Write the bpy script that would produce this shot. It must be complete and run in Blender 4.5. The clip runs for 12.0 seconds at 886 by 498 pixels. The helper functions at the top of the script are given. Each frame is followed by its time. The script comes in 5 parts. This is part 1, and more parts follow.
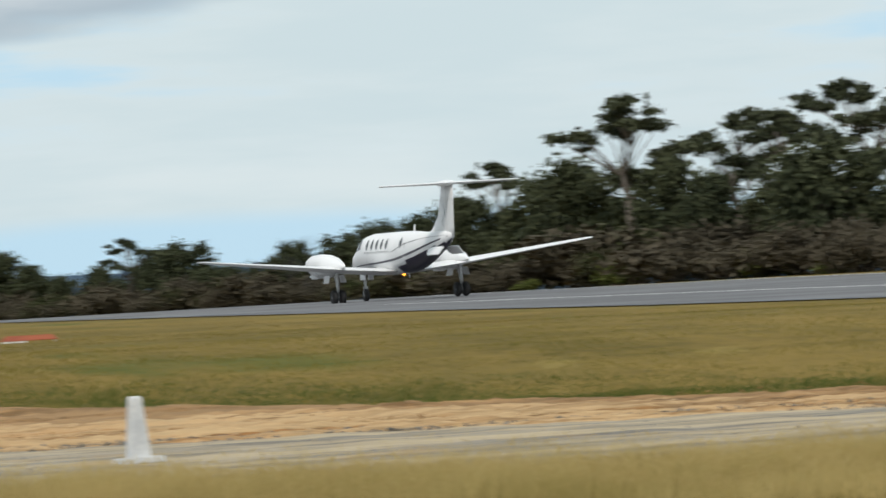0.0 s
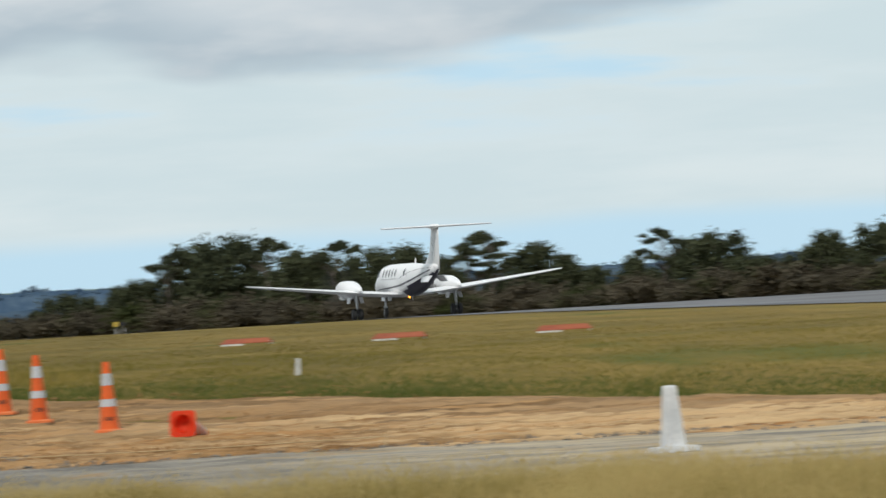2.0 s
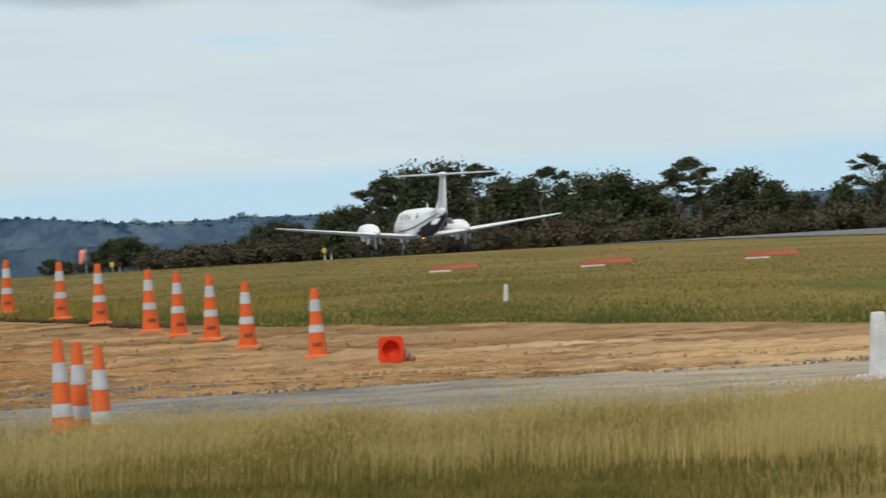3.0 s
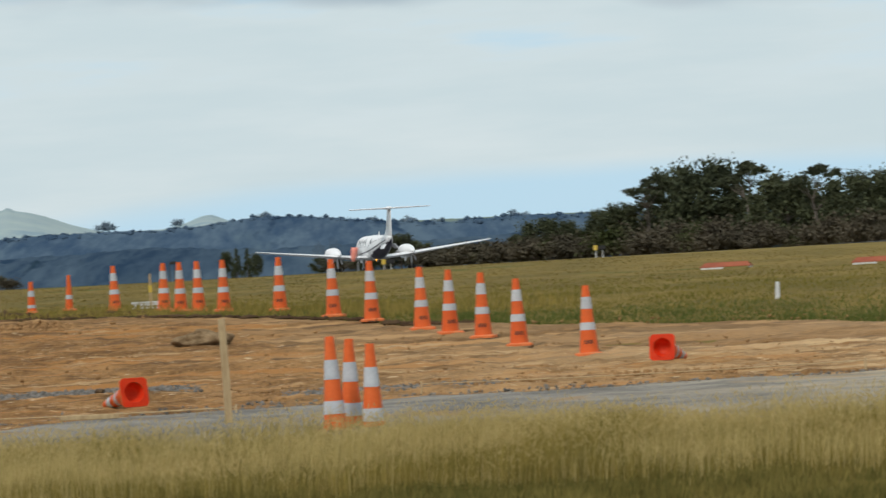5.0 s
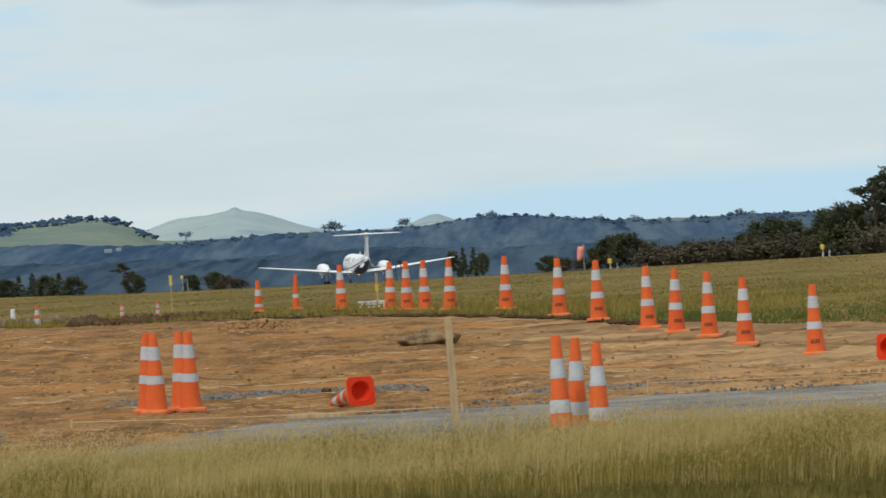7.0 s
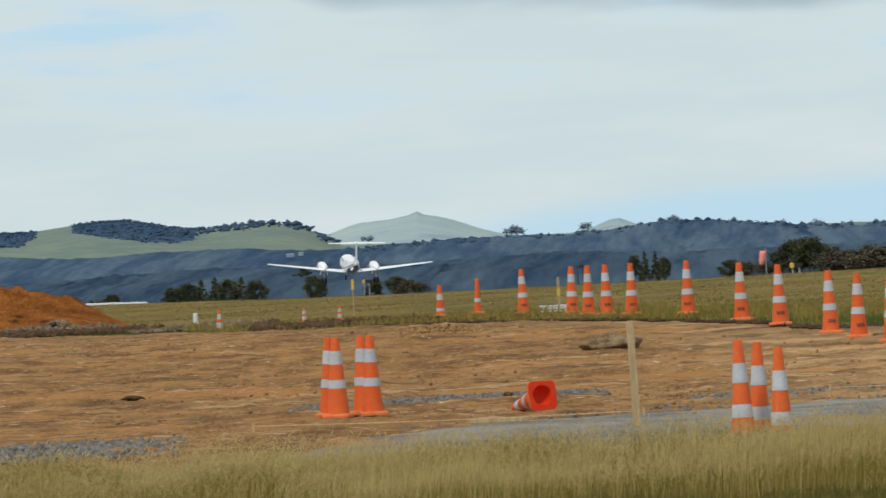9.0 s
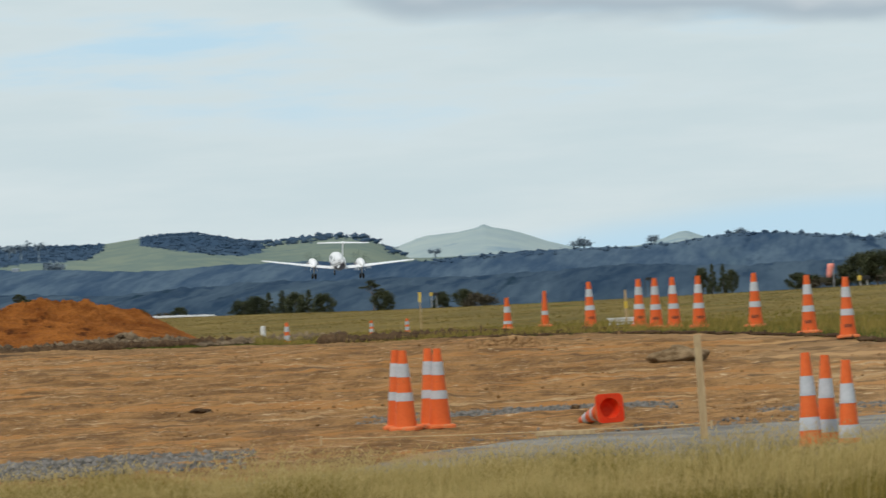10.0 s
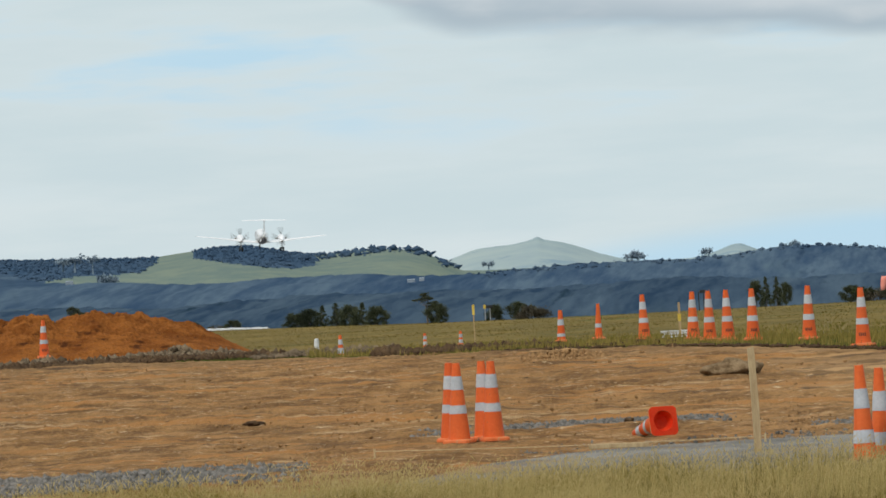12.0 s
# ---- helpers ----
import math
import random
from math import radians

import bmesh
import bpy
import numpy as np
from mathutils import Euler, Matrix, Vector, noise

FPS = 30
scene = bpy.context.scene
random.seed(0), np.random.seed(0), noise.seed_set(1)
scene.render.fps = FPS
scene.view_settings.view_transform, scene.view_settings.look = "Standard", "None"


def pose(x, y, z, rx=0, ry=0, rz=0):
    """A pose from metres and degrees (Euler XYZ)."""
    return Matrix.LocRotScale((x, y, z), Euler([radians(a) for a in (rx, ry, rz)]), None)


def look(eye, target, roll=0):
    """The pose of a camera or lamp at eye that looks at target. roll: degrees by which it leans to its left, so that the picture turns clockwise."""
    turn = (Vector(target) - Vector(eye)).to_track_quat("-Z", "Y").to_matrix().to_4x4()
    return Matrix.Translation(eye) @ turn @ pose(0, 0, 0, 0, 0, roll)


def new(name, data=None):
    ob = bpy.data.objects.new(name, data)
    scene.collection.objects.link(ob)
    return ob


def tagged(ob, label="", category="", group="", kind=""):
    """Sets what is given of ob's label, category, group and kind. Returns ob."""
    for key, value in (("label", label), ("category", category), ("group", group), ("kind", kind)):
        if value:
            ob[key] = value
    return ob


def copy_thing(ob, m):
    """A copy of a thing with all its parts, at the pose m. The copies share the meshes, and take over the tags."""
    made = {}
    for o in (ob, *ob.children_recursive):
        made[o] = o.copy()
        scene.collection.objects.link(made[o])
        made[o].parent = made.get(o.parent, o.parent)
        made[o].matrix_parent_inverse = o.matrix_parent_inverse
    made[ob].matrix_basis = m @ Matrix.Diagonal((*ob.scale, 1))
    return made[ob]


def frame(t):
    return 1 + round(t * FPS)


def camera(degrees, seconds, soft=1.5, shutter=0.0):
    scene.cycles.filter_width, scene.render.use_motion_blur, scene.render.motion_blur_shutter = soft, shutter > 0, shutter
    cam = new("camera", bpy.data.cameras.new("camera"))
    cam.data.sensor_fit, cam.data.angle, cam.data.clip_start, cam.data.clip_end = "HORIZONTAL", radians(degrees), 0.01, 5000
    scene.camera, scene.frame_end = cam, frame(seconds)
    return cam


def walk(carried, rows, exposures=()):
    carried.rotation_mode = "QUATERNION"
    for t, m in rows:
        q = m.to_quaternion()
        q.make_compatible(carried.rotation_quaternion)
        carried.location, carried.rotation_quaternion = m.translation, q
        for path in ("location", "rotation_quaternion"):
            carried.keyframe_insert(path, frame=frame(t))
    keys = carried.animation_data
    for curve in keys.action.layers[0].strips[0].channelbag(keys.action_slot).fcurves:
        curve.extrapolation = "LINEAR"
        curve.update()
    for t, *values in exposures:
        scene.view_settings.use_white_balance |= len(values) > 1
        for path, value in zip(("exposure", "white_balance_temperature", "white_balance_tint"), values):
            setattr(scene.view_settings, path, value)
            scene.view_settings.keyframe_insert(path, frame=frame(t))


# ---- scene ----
cam = camera(9.96, 12.0, soft=1.5, shutter=0.75)
EYE = 1.6
# seconds, pan to the left, tilt up; the camera stands, leans 3.2 degrees and is already panning at the start
PATH = [
    (-0.1, -12.330, 0.313), (0.0, -11.982, 0.325), (0.1, -11.684, 0.336), (0.2, -11.245, 0.352), (0.3, -10.895, 0.365), (0.4, -10.571, 0.378),
    (0.5, -10.323, 0.387), (0.6, -9.998, 0.397), (0.7, -9.730, 0.405), (0.8, -9.475, 0.412), (0.9, -9.264, 0.419),
    (1.0, -9.098, 0.424), (1.1, -8.939, 0.430), (1.2, -8.507, 0.447), (1.3, -8.004, 0.467), (1.4, -7.311, 0.495),
    (1.5, -6.770, 0.516), (1.6, -6.448, 0.526), (1.7, -6.416, 0.527), (1.8, -6.352, 0.529), (1.9, -6.204, 0.533),
    (2.0, -5.966, 0.540), (2.1, -5.647, 0.539), (2.2, -5.264, 0.539), (2.3, -4.958, 0.539), (2.4, -4.594, 0.538),
    (2.5, -4.358, 0.538), (2.6, -4.068, 0.468), (2.7, -3.910, 0.300), (2.8, -3.785, 0.062), (2.9, -3.706, -0.106),
    (3.0, -3.581, -0.162), (3.1, -3.453, -0.156), (3.2, -3.152, -0.143), (3.3, -2.844, -0.130), (3.4, -2.523, -0.116),
    (3.5, -2.299, -0.106), (3.7, -2.069, -0.112), (5.3, -0.202, -0.005), (5.5, 0.001, 0.001), (6.0, 0.788, 0.022),
    (6.5, 1.620, 0.087), (7.0, 2.017, 0.111), (7.5, 2.484, 0.235), (7.7, 2.752, 0.239), (9.3, 4.258, 0.292), (9.5, 4.377, 0.446),
    (10.0, 4.808, 0.458), (10.5, 5.310, 0.479), (11.0, 5.367, 0.480), (11.5, 5.369, 0.490), (12.0, 5.402, 0.634)]
LEAN = -3.2
walk(cam, [(t, pose(0, 0, EYE, 90 + tilt, 0, pan) @ pose(0, 0, 0, 0, 0, LEAN)) for t, pan, tilt in PATH],
     exposures=[(0.0, 0.07), (2.4, 0.06), (3.2, 0.0), (12.0, 0.0)])

# ---------------------------------------------------------------- light
SUN_EL, SUN_AZ = 52.0, 150.0          # azimuth in degrees to the left of straight ahead
sun_data = bpy.data.lights.new("sun", "SUN")
sun_data.energy, sun_data.angle, sun_data.color = 2.1, radians(8), (1.0, 0.95, 0.88)
sun = new("sun", sun_data)
_a, _e = radians(SUN_AZ), radians(SUN_EL)
sun.matrix_world = look((-math.sin(_a) * math.cos(_e) * 50, math.cos(_a) * math.cos(_e) * 50, math.sin(_e) * 50), (0, 0, 0))


def node(tree, kind, ins=None, **props):
    n = tree.nodes.new(kind)
    if "data_type" in props:
        n.data_type = props["data_type"]
    if "blend_type" in props:
        n.blend_type = props["blend_type"]
    if "operation" in props:
        n.operation, n.use_clamp = props["operation"], props["use_clamp"]
    if "interpolation_type" in props:
        n.interpolation_type = props["interpolation_type"]
    if "sky_type" in props:
        n.sky_type, n.sun_disc = props["sky_type"], props["sun_disc"]
        n.sun_elevation, n.sun_rotation = props["sun_elevation"], props["sun_rotation"]
    for k, v in (ins or {}).items():
        if isinstance(v, bpy.types.NodeSocket):
            tree.links.new(v, n.inputs[k])
        else:
            n.inputs[k].default_value = v
    return n


def mth(tree, op, a, b=0.0, c=0.0, clamp=False):
    return node(tree, "ShaderNodeMath", {0: a, 1: b, 2: c}, operation=op, use_clamp=clamp).outputs[0]


def mixc(tree, f, a, b):
    n = node(tree, "ShaderNodeMix", data_type="RGBA")
    for i, v in ((0, f), (6, a), (7, b)):
        if isinstance(v, bpy.types.NodeSocket):
            tree.links.new(v, n.inputs[i])
        else:
            n.inputs[i].default_value = v if i == 0 else (*v[:3], 1)
    return n.outputs[2]


def step(tree, x, lo, hi):
    return node(tree, "ShaderNodeMapRange", {0: x, 1: lo, 2: hi}, interpolation_type="SMOOTHSTEP").outputs[0]


def build_world():
    w = bpy.data.worlds.new("sky")
    scene.world = w
    w.use_nodes = True
    t = w.node_tree
    t.nodes.clear()
    sky = node(t, "ShaderNodeTexSky", sky_type="NISHITA", sun_disc=False, sun_elevation=radians(SUN_EL), sun_rotation=radians(-SUN_AZ))
    skyc = node(t, "ShaderNodeMix", data_type="RGBA", blend_type="MULTIPLY")
    skyc.inputs[0].default_value = 1
    t.links.new(sky.outputs[0], skyc.inputs[6])
    skyc.inputs[7].default_value = (0.085, 0.085, 0.085, 1)
    co = node(t, "ShaderNodeTexCoord").outputs["Generated"]
    sep = node(t, "ShaderNodeSeparateXYZ", {0: co})
    el = sep.outputs[2]
    az = mth(t, "ARCTAN2", sep.outputs[0], sep.outputs[1])
    flat = node(t, "ShaderNodeCombineXYZ", {0: mth(t, "MULTIPLY", az, 9.0), 1: mth(t, "MULTIPLY", el, 55.0), 2: 0.0}).outputs[0]
    n1 = node(t, "ShaderNodeTexNoise", {"Vector": flat, "Scale": 1.3, "Detail": 5.0, "Roughness": 0.55}).outputs[0]
    puff = node(t, "ShaderNodeCombineXYZ", {0: mth(t, "MULTIPLY", az, 14.0), 1: mth(t, "MULTIPLY", el, 40.0), 2: 0.0}).outputs[0]
    n2 = node(t, "ShaderNodeTexNoise", {"Vector": puff, "Scale": 2.2, "Detail": 4.0, "Roughness": 0.5}).outputs[0]
    n3 = node(t, "ShaderNodeTexNoise", {"Vector": flat, "Scale": 0.55, "Detail": 3.0}).outputs[0]
    # pale veil of high cloud over a blue strip above the horizon
    edge = mth(t, "ADD", el, mth(t, "MULTIPLY", mth(t, "SUBTRACT", n3, 0.5), 0.012))
    edge = mth(t, "ADD", edge, mth(t, "MULTIPLY", step(t, mth(t, "MULTIPLY", az, -1.0), -0.02, 0.09), 0.0055))
    veil = step(t, edge, 0.0105, 0.0165)
    veil = mth(t, "MULTIPLY", veil, mth(t, "SUBTRACT", 1.0, mth(t, "MULTIPLY", step(t, n1, 0.50, 0.68), step(t, el, 0.022, 0.045))))
    blue = mixc(t, 0.25, skyc.outputs[2], (0.47, 0.68, 0.86))
    blue = mixc(t, step(t, el, 0.08, 0.3), (0.50, 0.70, 0.83), blue)
    pale = mixc(t, step(t, n1, 0.35, 0.7), (0.585, 0.695, 0.73), (0.665, 0.75, 0.77))
    c = mixc(t, veil, blue, pale)
    # heavier grey cloud with a ragged underside, higher up
    base = mth(t, "ADD", mth(t, "ADD", el, mth(t, "MULTIPLY", mth(t, "SUBTRACT", n3, 0.5), 0.05)), mth(t, "MULTIPLY", mth(t, "SUBTRACT", n2, 0.5), 0.007))
    base = mth(t, "SUBTRACT", base, mth(t, "MULTIPLY", step(t, mth(t, "MULTIPLY", az, -1.0), 0.085, 0.135), 0.022))
    base = mth(t, "SUBTRACT", base, mth(t, "MULTIPLY", step(t, az, 0.15, 0.23), 0.014))
    dip = mth(t, "MULTIPLY", step(t, az, 0.045, 0.082), mth(t, "SUBTRACT", 1.0, step(t, az, 0.088, 0.135)))
    base = mth(t, "ADD", base, mth(t, "MULTIPLY", dip, 0.0055))
    base = mth(t, "SUBTRACT", base, mth(t, "MULTIPLY", mth(t, "MULTIPLY", step(t, az, 0.0, 0.025), mth(t, "SUBTRACT", 1.0, step(t, az, 0.035, 0.06))), 0.006))
    heavy = step(t, base, 0.0475, 0.0535)
    grey = mixc(t, step(t, base, 0.050, 0.064), (0.40, 0.49, 0.555), (0.58, 0.645, 0.685))
    grey = mixc(t, mth(t, "MULTIPLY", step(t, n2, 0.45, 0.7), 0.5), grey, (0.66, 0.70, 0.72))
    heavy = mth(t, "MULTIPLY", heavy, mth(t, "SUBTRACT", 1.0, mth(t, "MULTIPLY", step(t, el, 0.15, 0.5), 0.45)))
    c = mixc(t, heavy, c, grey)
    bg = node(t, "ShaderNodeBackground", {0: c, 1: 1.0})
    out = node(t, "ShaderNodeOutputWorld", {0: bg.outputs[0]})


build_world()

# ---------------------------------------------------------------- materials


def mat(name, a, b, scale=4.0, rough=0.8, bump=0.0, fine=None, metal=0.0, stretch=(1, 1, 1), island=0.0, obj=0.0, spots=None, spec=0.4, local=False, thin=0.0, drift=None):
    """Two tones mixed by noise at two scales in real size, with relief; spots: (colour, scale, threshold)."""
    m = bpy.data.materials.new(name)
    m.use_nodes = True
    t = m.node_tree
    t.nodes.clear()
    pos = node(t, "ShaderNodeTexCoord").outputs["Object"] if local else node(t, "ShaderNodeNewGeometry").outputs["Position"]
    pos = node(t, "ShaderNodeMapping", {"Vector": pos, "Scale": stretch}).outputs[0]
    big = node(t, "ShaderNodeTexNoise", {"Vector": pos, "Scale": scale, "Detail": 4.0, "Roughness": 0.6}).outputs[0]
    small = node(t, "ShaderNodeTexNoise", {"Vector": pos, "Scale": fine or scale * 7, "Detail": 3.0, "Roughness": 0.65}).outputs[0]
    f = mth(t, "ADD", mth(t, "MULTIPLY", big, 0.6), mth(t, "MULTIPLY", small, 0.4))
    f = step(t, f, 0.36, 0.64)
    if island:
        r = node(t, "ShaderNodeNewGeometry").outputs["Random Per Island"]
        f = mth(t, "ADD", mth(t, "MULTIPLY", f, 1 - island), mth(t, "MULTIPLY", r, island))
    if obj:
        r = node(t, "ShaderNodeObjectInfo").outputs["Random"]
        f = mth(t, "ADD", mth(t, "MULTIPLY", f, 1 - obj), mth(t, "MULTIPLY", r, obj))
    c = mixc(t, f, a, b)
    raw = node(t, "ShaderNodeNewGeometry").outputs["Position"]
    for colour, sc, th, *own in (spots or []):
        where = node(t, "ShaderNodeMapping", {"Vector": raw, "Scale": own[0]}).outputs[0] if own else pos
        sn = node(t, "ShaderNodeTexNoise", {"Vector": where, "Scale": sc, "Detail": 5.0, "Roughness": 0.6}).outputs[0]
        c = mixc(t, step(t, sn, th, th + 0.1), c, colour)
    if drift:
        colour, x0, x1, amount = drift
        px = node(t, "ShaderNodeSeparateXYZ", {0: raw}).outputs[0]
        bands = node(t, "ShaderNodeTexNoise", {"Vector": node(t, "ShaderNodeMapping", {"Vector": raw, "Scale": (0.12, 0.8, 1.0)}).outputs[0], "Scale": 1.3, "Detail": 6.0, "Roughness": 0.65}).outputs[0]
        k = mth(t, "MULTIPLY", step(t, mth(t, "ADD", px, mth(t, "MULTIPLY", big, 3.0)), x0, x1), mth(t, "MULTIPLY", step(t, bands, 0.34, 0.62), amount))
        c = mixc(t, k, c, colour)
    p = node(t, "ShaderNodeBsdfPrincipled", {"Base Color": c, "Metallic": metal, "Specular IOR Level": spec,
                                             "Roughness": mth(t, "ADD", mth(t, "MULTIPLY", small, 0.16), rough - 0.08, clamp=True)})
    if bump:
        h = mth(t, "ADD", mth(t, "MULTIPLY", big, 0.5), mth(t, "MULTIPLY", small, 0.5))
        bn = node(t, "ShaderNodeBump", {"Height": h, "Strength": 0.9, "Distance": bump})
        t.links.new(bn.outputs[0], p.inputs["Normal"])
    last = p.outputs[0]
    if thin:
        tr = node(t, "ShaderNodeBsdfTranslucent", {0: c})
        last = node(t, "ShaderNodeMixShader", {0: thin, 1: last, 2: tr.outputs[0]}).outputs[0]
    node(t, "ShaderNodeOutputMaterial", {0: last})
    return m


def glow(name, colour, strength):
    m = bpy.data.materials.new(name)
    m.use_nodes = True
    p = m.node_tree.nodes["Principled BSDF"]
    p.inputs["Base Color"].default_value = (*colour, 1)
    p.inputs["Emission Color"].default_value = (*colour, 1)
    p.inputs["Emission Strength"].default_value = strength
    return m


M_FIELD = mat("mown_grass", (0.105, 0.081, 0.018), (0.205, 0.140, 0.036), 0.25, 0.95, 0.008, 2.5, stretch=(1, 0.35, 1), spots=[((0.068, 0.085, 0.015), 0.12, 0.58), ((0.24, 0.185, 0.055), 0.4, 0.62)], spec=0.1, drift=((0.27, 0.195, 0.055), 1.0, 16.0, 0.25))
M_BLADE = mat("dry_grass_blades", (0.120, 0.108, 0.022), (0.38, 0.285, 0.080), 0.8, 0.85, island=0.7, spec=0.15, thin=0.3)
M_STRAW = mat("bleached_grass_blades", (0.30, 0.24, 0.07), (0.64, 0.50, 0.22), 0.5, 0.85, island=0.5, spec=0.15, thin=0.3)
M_SEED = mat("grass_seed_heads", (0.40, 0.29, 0.10), (0.60, 0.47, 0.22), 1.0, 0.9, island=0.7, spec=0.1, thin=0.3)
M_TUFT = mat("verge_grass_blades", (0.085, 0.092, 0.014), (0.27, 0.21, 0.055), 0.22, 0.9, island=0.35, spec=0.12, thin=0.2, drift=((0.31, 0.225, 0.065), 1.0, 16.0, 0.25))
M_MOWN = mat("mown_grass_blades", (0.098, 0.080, 0.019), (0.200, 0.140, 0.040), 0.10, 0.95, island=0.2, spec=0.08, thin=0.2, spots=[((0.25, 0.185, 0.062), 0.05, 0.58, (0.5, 1, 1))], drift=((0.28, 0.205, 0.06), 1.0, 16.0, 0.2))
M_FRESH = mat("fresh_grass_blades", (0.058, 0.086, 0.018), (0.130, 0.150, 0.040), 0.5, 0.9, island=0.4, spec=0.12, thin=0.2)
M_UNDER = mat("green_grass_blades", (0.075, 0.078, 0.018), (0.26, 0.205, 0.060), 0.8, 0.9, island=0.4, spec=0.12, thin=0.2)
LONG = (0.17, 1.0, 1.0)
M_DIRT = mat("clay_dirt", (0.130, 0.066, 0.024), (0.37, 0.200, 0.078), 1.8, 0.95, 0.12, 24.0, stretch=(0.8, 0.6, 1), spots=[((0.36, 0.170, 0.055), 1.1, 0.52, LONG), ((0.42, 0.270, 0.135), 2.4, 0.57, LONG), ((0.150, 0.084, 0.040), 3.0, 0.56, LONG), ((0.060, 0.036, 0.021), 7.0, 0.61, (0.5, 1, 1)), ((0.55, 0.40, 0.24), 9.0, 0.60, (0.5, 1, 1))], spec=0.1, drift=((0.64, 0.445, 0.24), -2.0, 10.0, 0.78))
M_BROWN = mat("scraped_brown_topsoil", (0.125, 0.068, 0.027), (0.31, 0.175, 0.075), 1.8, 0.95, 0.10, 20.0, stretch=(0.4, 0.8, 1), spots=[((0.40, 0.235, 0.105), 2.2, 0.54, LONG), ((0.085, 0.050, 0.026), 3.0, 0.57, LONG)], spec=0.1, drift=((0.46, 0.31, 0.17), -6.0, 9.0, 0.45))
M_GRAVEL = mat("grey_gravel", (0.120, 0.112, 0.099), (0.27, 0.247, 0.212), 0.8, 0.95, 0.05, 10.0, spots=[((0.28, 0.18, 0.09), 0.5, 0.57)], spec=0.15, drift=((0.54, 0.43, 0.27), 2.0, 9.0, 0.75))
M_STONE = mat("crushed_stone", (0.080, 0.075, 0.067), (0.25, 0.23, 0.205), 3.0, 0.9, island=0.7, spec=0.1)
M_CLOD = mat("clay_clods", (0.17, 0.092, 0.040), (0.40, 0.235, 0.105), 2.0, 0.95, island=0.6, spec=0.1)
M_PILE = mat("orange_clay", (0.16, 0.050, 0.011), (0.32, 0.115, 0.026), 1.4, 0.95, 0.22, 12.0, spots=[((0.075, 0.025, 0.008), 1.8, 0.57)], spec=0.05)
M_RUBBLE = mat("rubble_stone", (0.055, 0.038, 0.024), (0.26, 0.195, 0.125), 1.2, 0.95, 0.03, island=0.6, spec=0.1)
M_ROCK = mat("tan_rock", (0.12, 0.078, 0.040), (0.30, 0.21, 0.12), 5.0, 0.95, 0.03, local=True, spec=0.1)
M_SOIL = mat("dark_topsoil", (0.05, 0.03, 0.018), (0.12, 0.075, 0.04), 2.0, 0.95, 0.05, spec=0.1)
M_ASPHALT = mat("runway_asphalt", (0.105, 0.105, 0.11), (0.18, 0.18, 0.185), 0.15, 0.85, 0.01, 5.0, spec=0.25)
M_LINE = mat("runway_paint", (0.62, 0.62, 0.60), (0.78, 0.78, 0.75), 0.6, 0.7)
M_ORANGE = mat("cone_orange", (0.78, 0.130, 0.024), (0.92, 0.200, 0.042), 5.0, 0.55, obj=0.4, spots=[((0.52, 0.16, 0.055), 9.0, 0.62)], local=True, thin=0.3)
M_ORANGE_IN = mat("cone_orange_inside", (0.92, 0.05, 0.008), (0.98, 0.09, 0.016), 5.0, 0.6, local=True, thin=0.5)
M_BASE = mat("cone_base_dusty", (0.62, 0.13, 0.03), (0.74, 0.20, 0.06), 7.0, 0.7, spots=[((0.45, 0.24, 0.11), 6.0, 0.55)], local=True)
M_BAND = mat("reflective_band", (0.36, 0.385, 0.41), (0.54, 0.55, 0.57), 6.0, 0.5, obj=0.35, spots=[((0.34, 0.28, 0.21), 8.0, 0.64)], local=True)
M_INK = mat("black_stencil", (0.10, 0.035, 0.02), (0.20, 0.06, 0.03), 9.0, 0.7, local=True)
M_TIMBER = mat("weathered_pine", (0.36, 0.25, 0.13), (0.52, 0.39, 0.22), 3.0, 0.85, 0.004, stretch=(6, 6, 0.7), local=True)
M_PALE = mat("white_post_paint", (0.50, 0.51, 0.52), (0.68, 0.68, 0.67), 4.0, 0.7, 0.004, spots=[((0.34, 0.30, 0.25), 5.0, 0.64)], local=True)
M_MARK = mat("marker_orange", (0.24, 0.045, 0.013), (0.34, 0.080, 0.026), 2.0, 0.7, local=True)
M_YELLOW = mat("sign_yellow", (0.58, 0.40, 0.05), (0.70, 0.52, 0.10), 3.0, 0.6, local=True)
M_BLACK = mat("matt_black", (0.012, 0.012, 0.013), (0.03, 0.03, 0.03), 4.0, 0.6, local=True)
M_SOCK = mat("windsock_cloth", (0.75, 0.20, 0.14), (0.85, 0.33, 0.25), 2.0, 0.8, local=True)
M_BARK = mat("bark", (0.06, 0.05, 0.04), (0.20, 0.17, 0.14), 1.5, 0.9, 0.03, stretch=(3, 3, 0.5), local=True)
M_LEAF = mat("dark_evergreen_leaves", (0.023, 0.032, 0.016), (0.082, 0.090, 0.042), 0.25, 0.75, island=0.45, obj=0.2, spec=0.2)
M_GUM = mat("gum_leaves", (0.024, 0.032, 0.017), (0.080, 0.087, 0.043), 0.25, 0.7, island=0.45, obj=0.2, spec=0.2)
M_SCRUB = mat("scrub_twigs", (0.050, 0.045, 0.031), (0.112, 0.094, 0.066), 0.10, 0.9, island=0.2, obj=0.3, spots=[((0.04, 0.050, 0.016), 0.10, 0.54)], spec=0.1)
M_BUSH = mat("bright_bush_leaves", (0.055, 0.075, 0.018), (0.12, 0.13, 0.035), 0.8, 0.85, island=0.5, spec=0.15)
# distance haze is mixed into these base colours, far trees down to far house
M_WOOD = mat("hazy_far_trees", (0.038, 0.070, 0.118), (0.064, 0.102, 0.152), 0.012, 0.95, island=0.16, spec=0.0)
